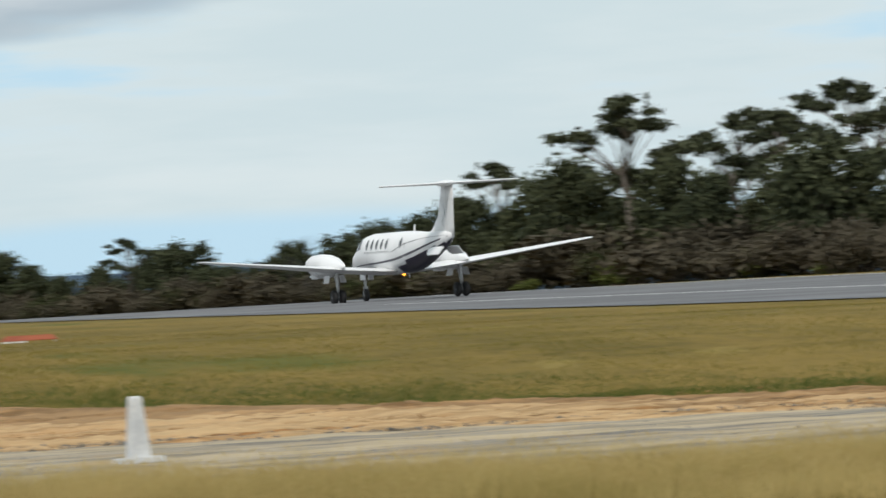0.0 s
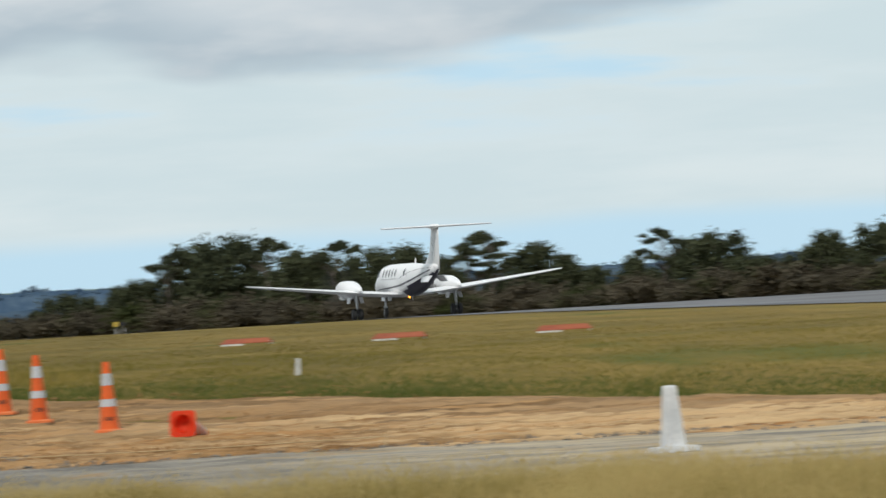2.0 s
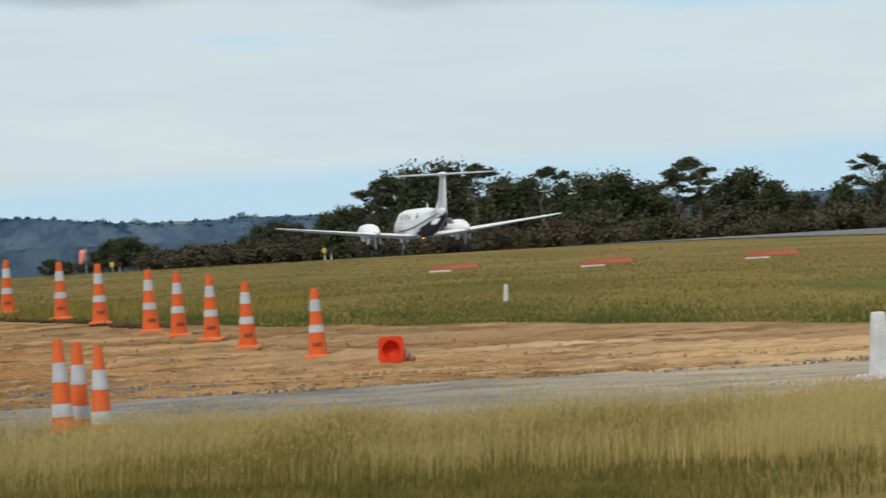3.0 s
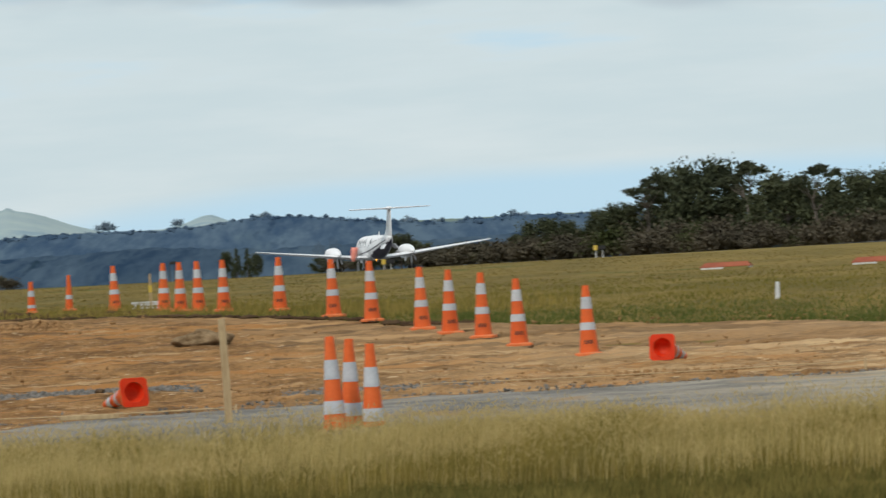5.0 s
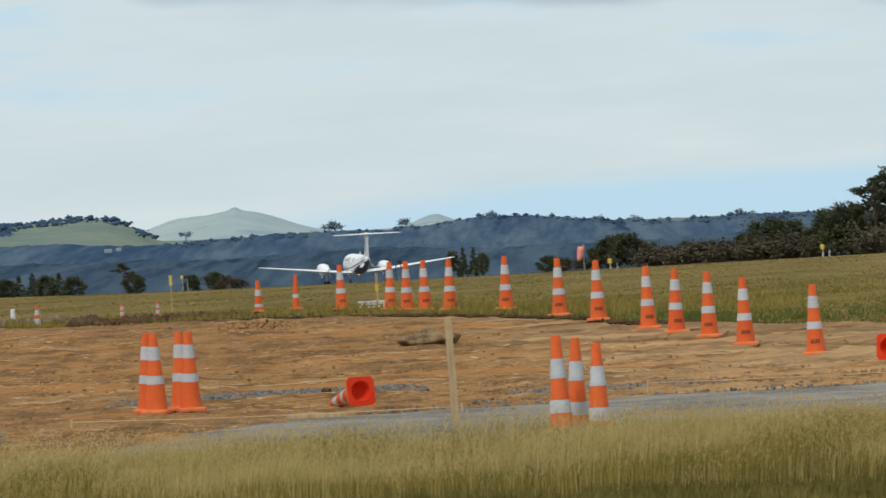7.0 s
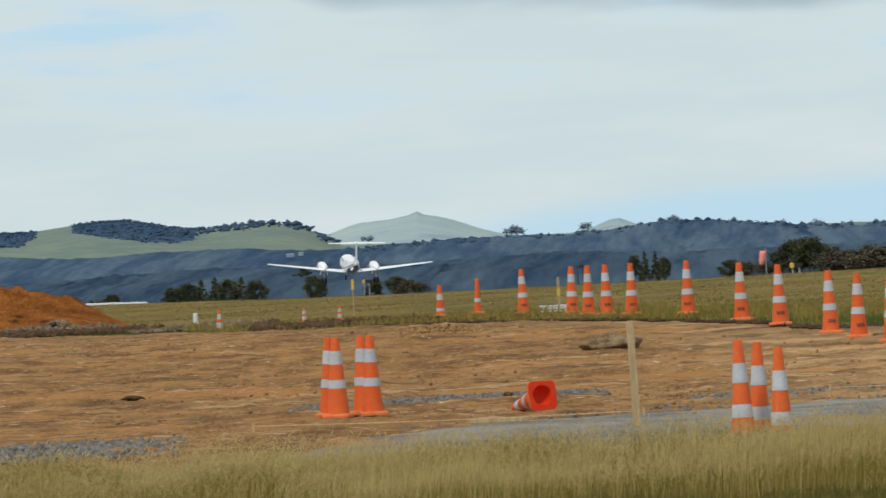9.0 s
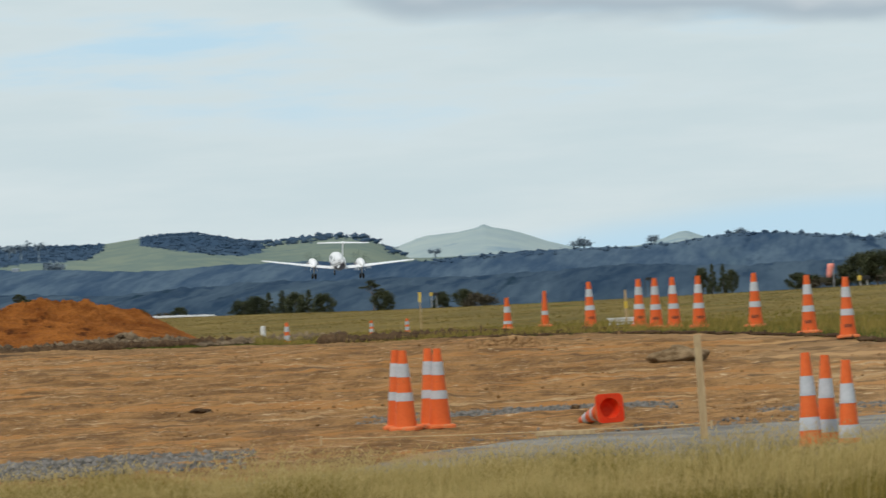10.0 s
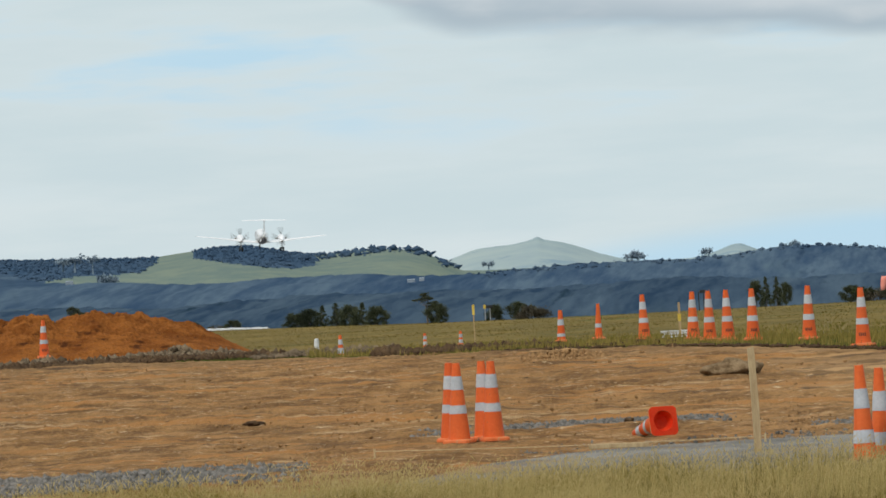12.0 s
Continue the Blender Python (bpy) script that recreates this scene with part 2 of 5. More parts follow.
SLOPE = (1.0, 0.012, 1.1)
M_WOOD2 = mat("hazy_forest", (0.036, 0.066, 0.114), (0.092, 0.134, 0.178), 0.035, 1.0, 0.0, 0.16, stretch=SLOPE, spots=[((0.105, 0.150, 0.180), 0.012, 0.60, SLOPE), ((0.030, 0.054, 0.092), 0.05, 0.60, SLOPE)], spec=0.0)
M_WOOD3 = mat("hazy_valley_woods", (0.024, 0.046, 0.080), (0.072, 0.106, 0.142), 0.045, 1.0, 0.0, 0.22, stretch=SLOPE, spots=[((0.090, 0.128, 0.150), 0.018, 0.60, SLOPE), ((0.018, 0.036, 0.056), 0.08, 0.60, SLOPE)], spec=0.0)
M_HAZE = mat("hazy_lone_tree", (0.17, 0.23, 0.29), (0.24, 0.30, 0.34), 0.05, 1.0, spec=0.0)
M_PASTURE = mat("hazy_far_pasture", (0.135, 0.180, 0.165), (0.190, 0.228, 0.180), 0.010, 1.0, spots=[((0.105, 0.150, 0.165), 0.018, 0.60)], spec=0.0)
M_PEAK = mat("hazy_far_hill_grass", (0.285, 0.355, 0.370), (0.345, 0.405, 0.395), 0.004, 1.0, spots=[((0.225, 0.305, 0.350), 0.012, 0.56), ((0.20, 0.28, 0.33), 0.03, 0.62)], spec=0.0)
M_HOUSE = mat("hazy_far_house", (0.20, 0.25, 0.29), (0.28, 0.32, 0.36), 0.5, 0.9)
M_WHITE = mat("aircraft_white", (0.80, 0.805, 0.81), (0.825, 0.825, 0.825), 0.8, 0.3, fine=2.0, local=True)
M_NAVY = mat("aircraft_navy", (0.020, 0.018, 0.035), (0.035, 0.03, 0.055), 2.0, 0.3, local=True)
M_GREY = mat("aircraft_grey", (0.42, 0.42, 0.43), (0.55, 0.55, 0.55), 3.0, 0.5, local=True)
M_TYRE = mat("tyre_rubber", (0.015, 0.015, 0.015), (0.03, 0.03, 0.03), 6.0, 0.8, local=True)
M_GLASS = mat("cabin_glass", (0.03, 0.035, 0.04), (0.05, 0.055, 0.06), 3.0, 0.12, spec=0.6, local=True)
M_METAL = mat("strut_metal", (0.35, 0.35, 0.36), (0.5, 0.5, 0.5), 5.0, 0.35, metal=0.7, local=True)
M_BEACON = glow("beacon", (1.0, 0.40, 0.04), 4.0)

# ---------------------------------------------------------------- helpers for meshes


def mesh_of(bm, name, mats, smooth=False):
    me = bpy.data.meshes.new(name)
    bm.normal_update()
    bm.to_mesh(me)
    bm.free()
    for m in (mats if isinstance(mats, (list, tuple)) else [mats]):
        me.materials.append(m)
    if smooth:
        me.shade_smooth()
    return me


def part(name, bm, material, parent=None, label="", smooth=False, m=None):
    """Links a bmesh as one mesh object, under a thing where one is given."""
    ob = new(name, bm if isinstance(bm, bpy.types.Mesh) else mesh_of(bm, name, material, smooth))
    ob.parent = parent
    if m is not None:
        ob.matrix_basis = m
    if label:
        ob["label"] = label
    return ob


def thing(name, label, category, m=None, group="", kind=""):
    ob = new(name)
    if m is not None:
        ob.matrix_basis = m
    return tagged(ob, label, category, group, kind)


def big_mesh(name, co, faces, mats, smooth=False, index=None):
    """A mesh from arrays; faces: (n, 3) or (n, 4)."""
    co, faces = np.asarray(co, np.float32), np.asarray(faces, np.int32)
    me = bpy.data.meshes.new(name)
    k = faces.shape[1]
    me.vertices.add(len(co))
    me.vertices.foreach_set("co", co.ravel())
    me.loops.add(faces.size)
    me.loops.foreach_set("vertex_index", faces.ravel())
    me.polygons.add(len(faces))
    me.polygons.foreach_set("loop_start", np.arange(0, faces.size, k, dtype=np.int32))
    for m in (mats if isinstance(mats, (list, tuple)) else [mats]):
        me.materials.append(m)
    if index is not None:
        me.polygons.foreach_set("material_index", np.asarray(index, np.int32))
    me.update(calc_edges=True)
    if smooth:
        me.shade_smooth()
    return me


def box(bm, x0, x1, y0, y1, z0, z1, bevel=0.0):
    r = bmesh.ops.create_cube(bm, size=1.0, matrix=Matrix.LocRotScale(((x0 + x1) / 2, (y0 + y1) / 2, (z0 + z1) / 2), None, (x1 - x0, y1 - y0, z1 - z0)))
    if bevel:
        es = list({e for v in r["verts"] for e in v.link_edges})
        bmesh.ops.bevel(bm, geom=es, offset=bevel, segments=2, affect="EDGES")
    return bm


def rod(bm, p, q, r0, r1, seg=8):
    p, q = Vector(p), Vector(q)
    d = q - p
    m = Matrix.Translation((p + q) / 2) @ d.to_track_quat("Z", "Y").to_matrix().to_4x4()
    bmesh.ops.create_cone(bm, cap_ends=True, segments=seg, radius1=r0, radius2=r1, depth=d.length, matrix=m)
    return bm


def loft(bm, rings, cap=True, closed=True):
    """Skins a row of rings of points."""
    vs = [[bm.verts.new(p) for p in ring] for ring in rings]
    n = len(vs[0])
    for a, b in zip(vs, vs[1:]):
        for i in range(n if closed else n - 1):
            j = (i + 1) % n
            bm.faces.new((a[i], a[j], b[j], b[i]))
    if cap:
        bm.faces.new(vs[0][::-1])
        bm.faces.new(vs[-1])
    bmesh.ops.recalc_face_normals(bm, faces=bm.faces[:])
    return bm


def fbm(x, y, seed=0.0, octaves=4):
    """Cheap smooth noise on arrays, about -1 to 1."""
    out, amp, tot = np.zeros_like(x, dtype=float), 1.0, 0.0
    rng = np.random.RandomState(int(seed * 13) + 7)
    for o in range(octaves):
        for k in range(3):
            a = rng.uniform(0, math.tau)
            p, q = rng.uniform(0, math.tau, 2)
            w = 2.0 ** o * rng.uniform(0.7, 1.4)
            u, v = x * math.cos(a) + y * math.sin(a), -x * math.sin(a) + y * math.cos(a)
            out += amp * np.sin(w * u + p + 1.3 * np.sin(w * 0.6 * v + q))
        tot += amp * 1.7
        amp *= 0.55
    return out / tot


def at(az, d):
    """Ground point at a bearing, in degrees to the left of straight ahead, and a distance from the viewer."""
    return -d * math.sin(radians(az)), d * math.cos(radians(az))


# ---------------------------------------------------------------- ground
TRACK = radians(15.6)                       # the runway's heading, to the left of straight ahead
R_KNOTS = [0, 38, 44, 50, 58, 64, 70, 76, 85, 120, 170, 250, 335, 450, 600, 1200, 6000]
Z_KNOTS = [-0.32, -0.30, -0.16, -0.07, -0.03, 0.03, 0.29, 0.53, 0.65, 0.66, 0.68, 0.74, 0.84, -0.6, -6, -32, -60]
S_KNOTS = [0, 100, 135, 160, 185, 215, 260, 300, 362, 440, 700, 6000]
RZ_KNOTS = [0.30, 0.50, 0.66, 0.74, 0.80, 0.76, 0.54, 0.24, -0.16, -0.34, -1.2, -60]


def along(x, y):
    return -x * math.sin(TRACK) + y * math.cos(TRACK), x * math.cos(TRACK) + y * math.sin(TRACK)


def ground_z(x, y):
    x, y = np.asarray(x, float), np.asarray(y, float)
    r = np.hypot(x, y)
    z = np.interp(r, R_KNOTS, Z_KNOTS)
    s, o = along(x, y)
    w = np.clip((o - 40) / 22, 0, 1) * np.clip((r - 85) / 30, 0, 1)
    w = w * w * (3 - 2 * w)
    z = z * (1 - w) + np.interp(s, S_KNOTS, RZ_KNOTS) * w
    return z + 0.03 * fbm(x / 9, y / 9, 3, 3) * np.clip((r - 70) / 30, 0, 1) * (1 - w)


def gz(x, y):
    return float(ground_z(x, y))


def build_ground():
    az = np.radians(np.concatenate([np.arange(-180, -24, 6), np.arange(-24, 18, 0.25), np.arange(18, 180, 6)]))
    rs = np.concatenate([[0.0, 5, 12, 20, 28], np.arange(32, 130, 0.75), np.geomspace(130, 480, 120), np.geomspace(490, 4900, 30)])
    A, R = np.meshgrid(az, rs)
    x, y = -R * np.sin(A), R * np.cos(A)
    z = ground_z(x, y)
    co = np.stack([x, y, z], -1).reshape(-1, 3)
    n, m = A.shape[1], A.shape[0]
    i, j = np.meshgrid(np.arange(n), np.arange(m - 1))
    k = (i + 1) % n
    f = np.stack([j * n + i, (j + 1) * n + i, (j + 1) * n + k, j * n + k], -1).reshape(-1, 4)[:, ::-1]
    ob = new("ground", big_mesh("ground", co, f, M_FIELD, True))
    tagged(ob, "dry mown airfield grass, green and straw patches", "ground", kind="structure")


def strip_edges(az, knots_az, knots_r, wob=0.0, seed=0.0):
    return np.interp(az, knots_az, knots_r) + wob * fbm(az * 1.5, az * 0.3, seed, 5)


DIRT_AZ = [-20, -12, -6, 0, 4.4, 5.4, 8.4, 10.3, 13]
DIRT_FAR = [58, 63.2, 68.5, 74.6, 93, 95, 112, 125, 150]


def build_dirt():
    az = np.linspace(-18.5, 12, 1050)
    v = np.linspace(0, 1, 240)
    far = strip_edges(az, DIRT_AZ, DIRT_FAR, 0.7, 5)
    near = strip_edges(az, [-20, -12, 0, 3, 5.5, 10, 13], [52.5, 53, 54, 51, 47.5, 46, 46], 0.9, 6)
    V, A = np.meshgrid(v, az, indexing="ij")
    R = near + (far - near) * V
    a = np.radians(A)
    x, y = -R * np.sin(a), R * np.cos(a)
    fade = np.clip(np.minimum(V, 1 - V) * 12, 0, 1)
    rel = 0.026 * fbm(x * 1.4, y * 1.2, 1, 4) + 0.032 * fbm(x * 0.5, y * 3.0, 2, 4) + 0.020 * fbm(x * 4, y * 5, 6, 3) + 0.014 * fbm(x * 15, y * 7, 4, 2)
    ruts = -0.05 * np.exp(-((np.sin((R - 0.35 * A) * 0.55 + 0.7 * fbm(x * 0.2, y * 0.2, 9, 2))) / 0.25) ** 2)
    z = ground_z(x, y) + 0.025 + fade * (rel + ruts * 0.5 + 0.03)
    n, m = A.shape[1], A.shape[0]
    i, j = np.meshgrid(np.arange(n - 1), np.arange(m - 1))
    f = np.stack([j * n + i, (j + 1) * n + i, (j + 1) * n + i + 1, j * n + i + 1], -1).reshape(-1, 4)[:, ::-1]
    # brown topsoil scraped back along the far side
    rim = V + 0.12 * fbm(x * 0.35, y * 1.6, 15, 5) + 0.05 * fbm(x * 2.5, y * 5, 16, 3)
    brown = (rim > np.interp(A, [-18, -6, 0, 4, 8], [0.70, 0.66, 0.72, 0.80, 0.74])).astype(np.int32)
    ob = new("dirt_ground", big_mesh("dirt_ground", np.stack([x, y, z], -1).reshape(-1, 3), f, [M_DIRT, M_BROWN], True, brown[:-1, :-1].reshape(-1)))
    tagged(ob, "bare orange clay with wheel ruts and lumps, freshly scraped", "dirt", kind="structure")


def build_gravel():
    az = np.linspace(-19.5, 13, 400)
    v = np.linspace(0, 1, 60)
    near = np.full_like(az, 43.5) + 0.25 * fbm(az, az * 0, 3, 3)
    far = strip_edges(az, [-20, -12, -5, 0, 3, 4.6, 5.6, 6.5, 13], [55, 56, 57, 56.5, 55.5, 54, 50, 47, 46.5], 0.7, 8)
    V, A = np.meshgrid(v, az, indexing="ij")
    R = near + (far - near) * V
    a = np.radians(A)
    x, y = -R * np.sin(a), R * np.cos(a)
    z = ground_z(x, y) + 0.085 - 0.11 * np.clip((V - 0.75) / 0.25, 0, 1) - 0.08 * np.clip((0.1 - V) / 0.1, 0, 1) + 0.012 * fbm(x * 3, y * 3, 5, 4)
    n, m = A.shape[1], A.shape[0]
    i, j = np.meshgrid(np.arange(n - 1), np.arange(m - 1))
    f = np.stack([j * n + i, (j + 1) * n + i, (j + 1) * n + i + 1, j * n + i + 1], -1).reshape(-1, 4)[:, ::-1]
    ob = new("gravel_road", big_mesh("gravel_road", np.stack([x, y, z], -1).reshape(-1, 3), f, M_GRAVEL, True))
    tagged(ob, "grey crushed gravel track beside the clay", "road", kind="structure")


def runway_sheet(name, o0, o1, s0, s1, lift, material, label, kind="structure", taper=None):
    ss, oo = np.linspace(s0, s1, max(2, int((s1 - s0) / 5))), np.linspace(o0, o1, max(2, int((o1 - o0) / 2) + 1))
    S, O = np.meshgrid(ss, oo)
    if taper:
        low = np.interp(S, taper[0], taper[1])
        O = low + (O - o0) / (o1 - o0) * (o1 - low)
    x = -S * math.sin(TRACK) + O * math.cos(TRACK)
    y = S * math.cos(TRACK) + O * math.sin(TRACK)
    z = ground_z(x, y) + lift
    n, m = S.shape[1], S.shape[0]
    i, j = np.meshgrid(np.arange(n - 1), np.arange(m - 1))
    f = np.stack([j * n + i, (j + 1) * n + i, (j + 1) * n + i + 1, j * n + i + 1], -1).reshape(-1, 4)[:, ::-1]
    ob = new(name, big_mesh(name, np.stack([x, y, z], -1).reshape(-1, 3), f, material, True))
    tagged(ob, label, "runway", kind=kind)


build_ground()
build_dirt()
build_gravel()
runway_sheet("runway", 65, 112, 20, 900, 0.03, M_ASPHALT, "grey asphalt runway, worn, falling away gently", taper=([20, 115, 210, 900], [65, 66, 80, 80]))
runway_sheet("runway_edge_line", 110.4, 111.2, 20, 900, 0.036, M_LINE, "white painted runway edge line")
runway_sheet("runway_edge_line", 81.0, 81.5, 20, 160, 0.036, M_LINE, "white painted runway edge line")

# ---------------------------------------------------------------- the aircraft


def ring(y, cz, rx, rz, n=28, power=2.3):
    pts = []
    for i in range(n):
        a = math.tau * i / n
        c, s = math.cos(a), math.sin(a)
        pts.append((rx * math.copysign(abs(c) ** (2 / power), c), y, cz + rz * math.copysign(abs(s) ** (2 / power), s)))
    return pts


def foil(x, y_le, chord, z, thick, n=16):
    """A closed aerofoil section at span x."""
    pts = []
    for i in range(n):
        a = math.tau * i / n
        u = 0.5 * (1 + math.cos(a))
        t = 5 * thick * (0.2969 * math.sqrt(u) - 0.126 * u - 0.3516 * u ** 2 + 0.2843 * u ** 3 - 0.1036 * u ** 4)
        pts.append((x, y_le - u * chord, z + chord * (t if a < math.pi else -t * 0.8)))
    return pts


FUSE = [  # station, middle height, half width, half height
    (5.45, 1.50, 0.03, 0.03), (5.3, 1.52, 0.18, 0.17), (4.95, 1.55, 0.36, 0.33), (4.45, 1.60, 0.52, 0.48), (3.9, 1.67, 0.63, 0.58),
    (3.45, 1.78, 0.68, 0.71), (3.0, 1.87, 0.72, 0.81), (2.4, 1.89, 0.72, 0.85), (0.0, 1.89, 0.72, 0.85), (-1.6, 1.90, 0.72, 0.84), (-2.6, 1.95, 0.67, 0.76),
    (-3.6, 2.03, 0.57, 0.62), (-4.6, 2.15, 0.45, 0.49), (-5.5, 2.27, 0.33, 0.37), (-6.3, 2.37, 0.20, 0.24), (-6.75, 2.43, 0.07, 0.10)]


def fuse_at(y):
    ys = [f[0] for f in FUSE][::-1]
    return [float(np.interp(y, ys, [f[k] for f in FUSE][::-1])) for k in (1, 2, 3)]


def side_patch(bm, y0, y1, zf0, zf1, side, lift=0.008, n=14):
    """A painted band on the fuselage side between two heights, as fractions of the half height."""
    power = 2.3
    rows = []
    for k in range(n + 1):
        u = k / n
        y = y0 + (y1 - y0) * u
        cz, rx, rz = fuse_at(y)
        row = []
        lo, hi = zf0(u), zf1(u)
        for j in range(4):
            s = max(-0.999, min(0.999, lo + (hi - lo) * j / 3))
            c = (1 - abs(s) ** power) ** (1 / power)
            row.append(bm.verts.new((side * (rx * c + lift), y, cz + rz * s)))
        rows.append(row)
    for a, b in zip(rows, rows[1:]):
        for j in range(3):
            f = (a[j], b[j], b[j + 1], a[j + 1])
            bm.faces.new(f if side > 0 else f[::-1])


def wheel_mesh(r, w):
    bm = bmesh.new()
    prof = [(0.55 * r, -w / 2), (0.86 * r, -w / 2), (r, -w * 0.28), (r, w * 0.28), (0.86 * r, w / 2), (0.55 * r, w / 2)]
    rings = [[(x, p * math.cos(math.tau * i / 20), p * math.sin(math.tau * i / 20)) for i in range(20)] for p, x in prof]
    loft(bm, rings, cap=False)
    return mesh_of(bm, "tyre", M_TYRE, True)


def hub_mesh(r, w):
    bm = bmesh.new()
    rod(bm, (-w / 2 - 0.01, 0, 0), (w / 2 + 0.01, 0, 0), 0.56 * r, 0.50 * r, 16)
    return mesh_of(bm, "rim", M_BLACK)


def build_aircraft():
    a = thing("aircraft", "white twin-propeller aircraft with navy stripe taking off from the runway", "airplane")
    bm = bmesh.new()
    loft(bm, [ring(*f) for f in FUSE])
    for f in bm.faces:
        c = f.calc_center_median()
        # low faces behind the wing take the dark second material
        line = 1.24 + (-1.2 - c.y) * 0.19
        f.material_index = 1 if c.y < -1.2 and c.z < line else 0
    fuselage = part("fuselage", mesh_of(bm, "fuselage", [M_WHITE, M_NAVY], True), None, a, "glossy white body, darker along the tail underside")
    bm = bmesh.new()
    for side in (-1, 1):
        side_patch(bm, 3.6, -6.6, lambda u: -0.50 + 0.42 * u ** 1.6, lambda u: -0.46 + 0.10 * u + 0.47 * u ** 1.6, side)
    part("stripe", bm, M_NAVY, fuselage, "navy swoosh stripe")
    bm = bmesh.new()
    for side in (-1, 1):
        side_patch(bm, -1.2, -6.6, lambda u: 0.02 + 0.50 * math.sin(u * 2.6), lambda u: 0.042 + 0.51 * math.sin(u * 2.6), side)
    part("pinstripe", bm, M_NAVY, fuselage, "thin navy pinstripe")
    for side in (-1, 1):
        for k in range(6):
            yy = 1.9 - 0.62 * k if k < 5 else -2.3
            bm = bmesh.new()
            side_patch(bm, yy + 0.15, yy - 0.15, lambda u: 0.46 - 0.26 * math.sin(math.pi * min(0.97, max(0.03, u))), lambda u: 0.46 + 0.26 * math.sin(math.pi * min(0.97, max(0.03, u))), side, 0.012, 8)
            part("cabin_window", bm, M_GLASS, fuselage, "dark cabin window")
        bm = bmesh.new()
        side_patch(bm, 3.35, 2.75, lambda u: 0.30, lambda u: 0.74, side, 0.012, 4)
        part("cockpit_window", bm, M_GLASS, fuselage, "dark cockpit window")
        # unreadable titles under the windows
        bm = bmesh.new()
        for k in range(9):
            y0 = 2.2 - 0.36 * k
            side_patch(bm, y0, y0 - 0.26, lambda u: 0.08, lambda u: 0.15, side, 0.01, 2)
        part("title_bar", bm, M_GREY, fuselage, "row of small grey lettering bars")
    # centre wing with fuselage fairing, outer wings
    for side, name in ((-1, "wing"), (1, "wing")):
        bm = bmesh.new()
        secs = [foil(side * x, le, ch, z, th) for x, le, ch, z, th in (
            (0.35, 1.25, 2.35, 1.18, 0.15), (0.9, 1.20, 2.15, 1.20, 0.15), (2.6, 1.12, 1.98, 1.36, 0.15), (3.1, 1.05, 1.88, 1.42, 0.145),
            (5.5, 0.78, 1.42, 1.70, 0.13), (7.6, 0.55, 1.02, 1.94, 0.12), (8.15, 0.42, 0.82, 2.01, 0.10), (8.3, 0.22, 0.50, 2.03, 0.08))]
        loft(bm, secs)
        w = part(name, bm, M_WHITE, a, smooth=True)
        bm = bmesh.new()
        box(bm, *sorted((side * 8.24, side * 8.34)), 0.0, 0.20, 2.0, 2.06, 0.015)
        part("tip_light", bm, M_GREY, w)
        bm = bmesh.new()
        for (xa, xb) in ((1.1, 2.3), (3.2, 5.3), (5.5, 7.7)):
            z0, z1 = np.interp((xa, xb), (0.9, 2.6, 8.3), (1.20, 1.36, 2.03))
            y0, y1 = np.interp((xa, xb), (0.9, 2.6, 5.5, 8.3), (-0.45, -0.38, -0.26, -0.1))
            p = [(side * xa, y0, z0 + 0.125 - 0.006 * xa), (side * xb, y1, z1 + 0.125 - 0.009 * xb), (side * xb, y1 - 0.02, z1 + 0.125 - 0.009 * xb), (side * xa, y0 - 0.02, z0 + 0.125 - 0.006 * xa)]
            bm.faces.new([bm.verts.new(q) for q in p])
        part("flap_gap", bm, M_GREY, w)
        # engine nacelle
        bm = bmesh.new()
        nx = side * 2.61
        secs = []
        for y, cz, rx, rz in ((3.35, 1.62, 0.20, 0.20), (3.2, 1.62, 0.32, 0.31), (2.7, 1.60, 0.42, 0.42), (1.9, 1.57, 0.45, 0.47), (1.0, 1.55, 0.42, 0.46), (0.3, 1.55, 0.33, 0.36), (-0.3, 1.54, 0.22, 0.22), (-0.8, 1.50, 0.10, 0.10), (-1.0, 1.47, 0.03, 0.03)):
            secs.append([(nx + p[0], p[1], p[2]) for p in ring(y, cz, rx, rz, 20, 2.2)])
        loft(bm, secs)
        nac = part("nacelle", bm, M_WHITE, a, smooth=True)
        bm = bmesh.new()
        box(bm, nx - 0.20, nx + 0.20, 2.2, 3.15, 1.06, 1.28, 0.07)
        part("air_intake", bm, M_WHITE, nac)
        for sx in (-1, 1):
            bm = bmesh.new()
            rod(bm, (nx + sx * 0.36, 2.75, 1.55), (nx + sx * 0.62, 2.30, 1.50), 0.10, 0.11, 10)
            part("exhaust_stack", bm, M_METAL, nac, "dull metal exhaust stub")
        # propeller: hub and four blades, spins about its own axis
        bm = bmesh.new()
        loft(bm, [[(r * math.cos(math.tau * i / 14), y, r * math.sin(math.tau * i / 14)) for i in range(14)] for y, r in ((-0.08, 0.19), (0.1, 0.18), (0.3, 0.11), (0.42, 0.03))])
        prop = part("propeller", bm, M_METAL, a, "spinning four-blade propeller", True, pose(nx, 3.42, 1.62))
        for k in range(4):
            bm = bmesh.new()
            secs = []
            for r, ch, tw in ((0.15, 0.10, 60), (0.4, 0.17, 45), (0.8, 0.19, 30), (1.1, 0.16, 22), (1.24, 0.08, 20)):
                c, s = math.cos(radians(tw)), math.sin(radians(tw))
                secs.append([(u * c - v * s, u * s + v * c, r) for u, v in ((-ch / 2, 0), (0, 0.012), (ch / 2, 0), (0, -0.012))])
            loft(bm, secs)
            part("blade", bm, M_BLACK, prop, m=pose(0, 0, 0, 0, 90 * k, 0))
        PROPS.append((prop, nx))
        # main gear
        bm = bmesh.new()
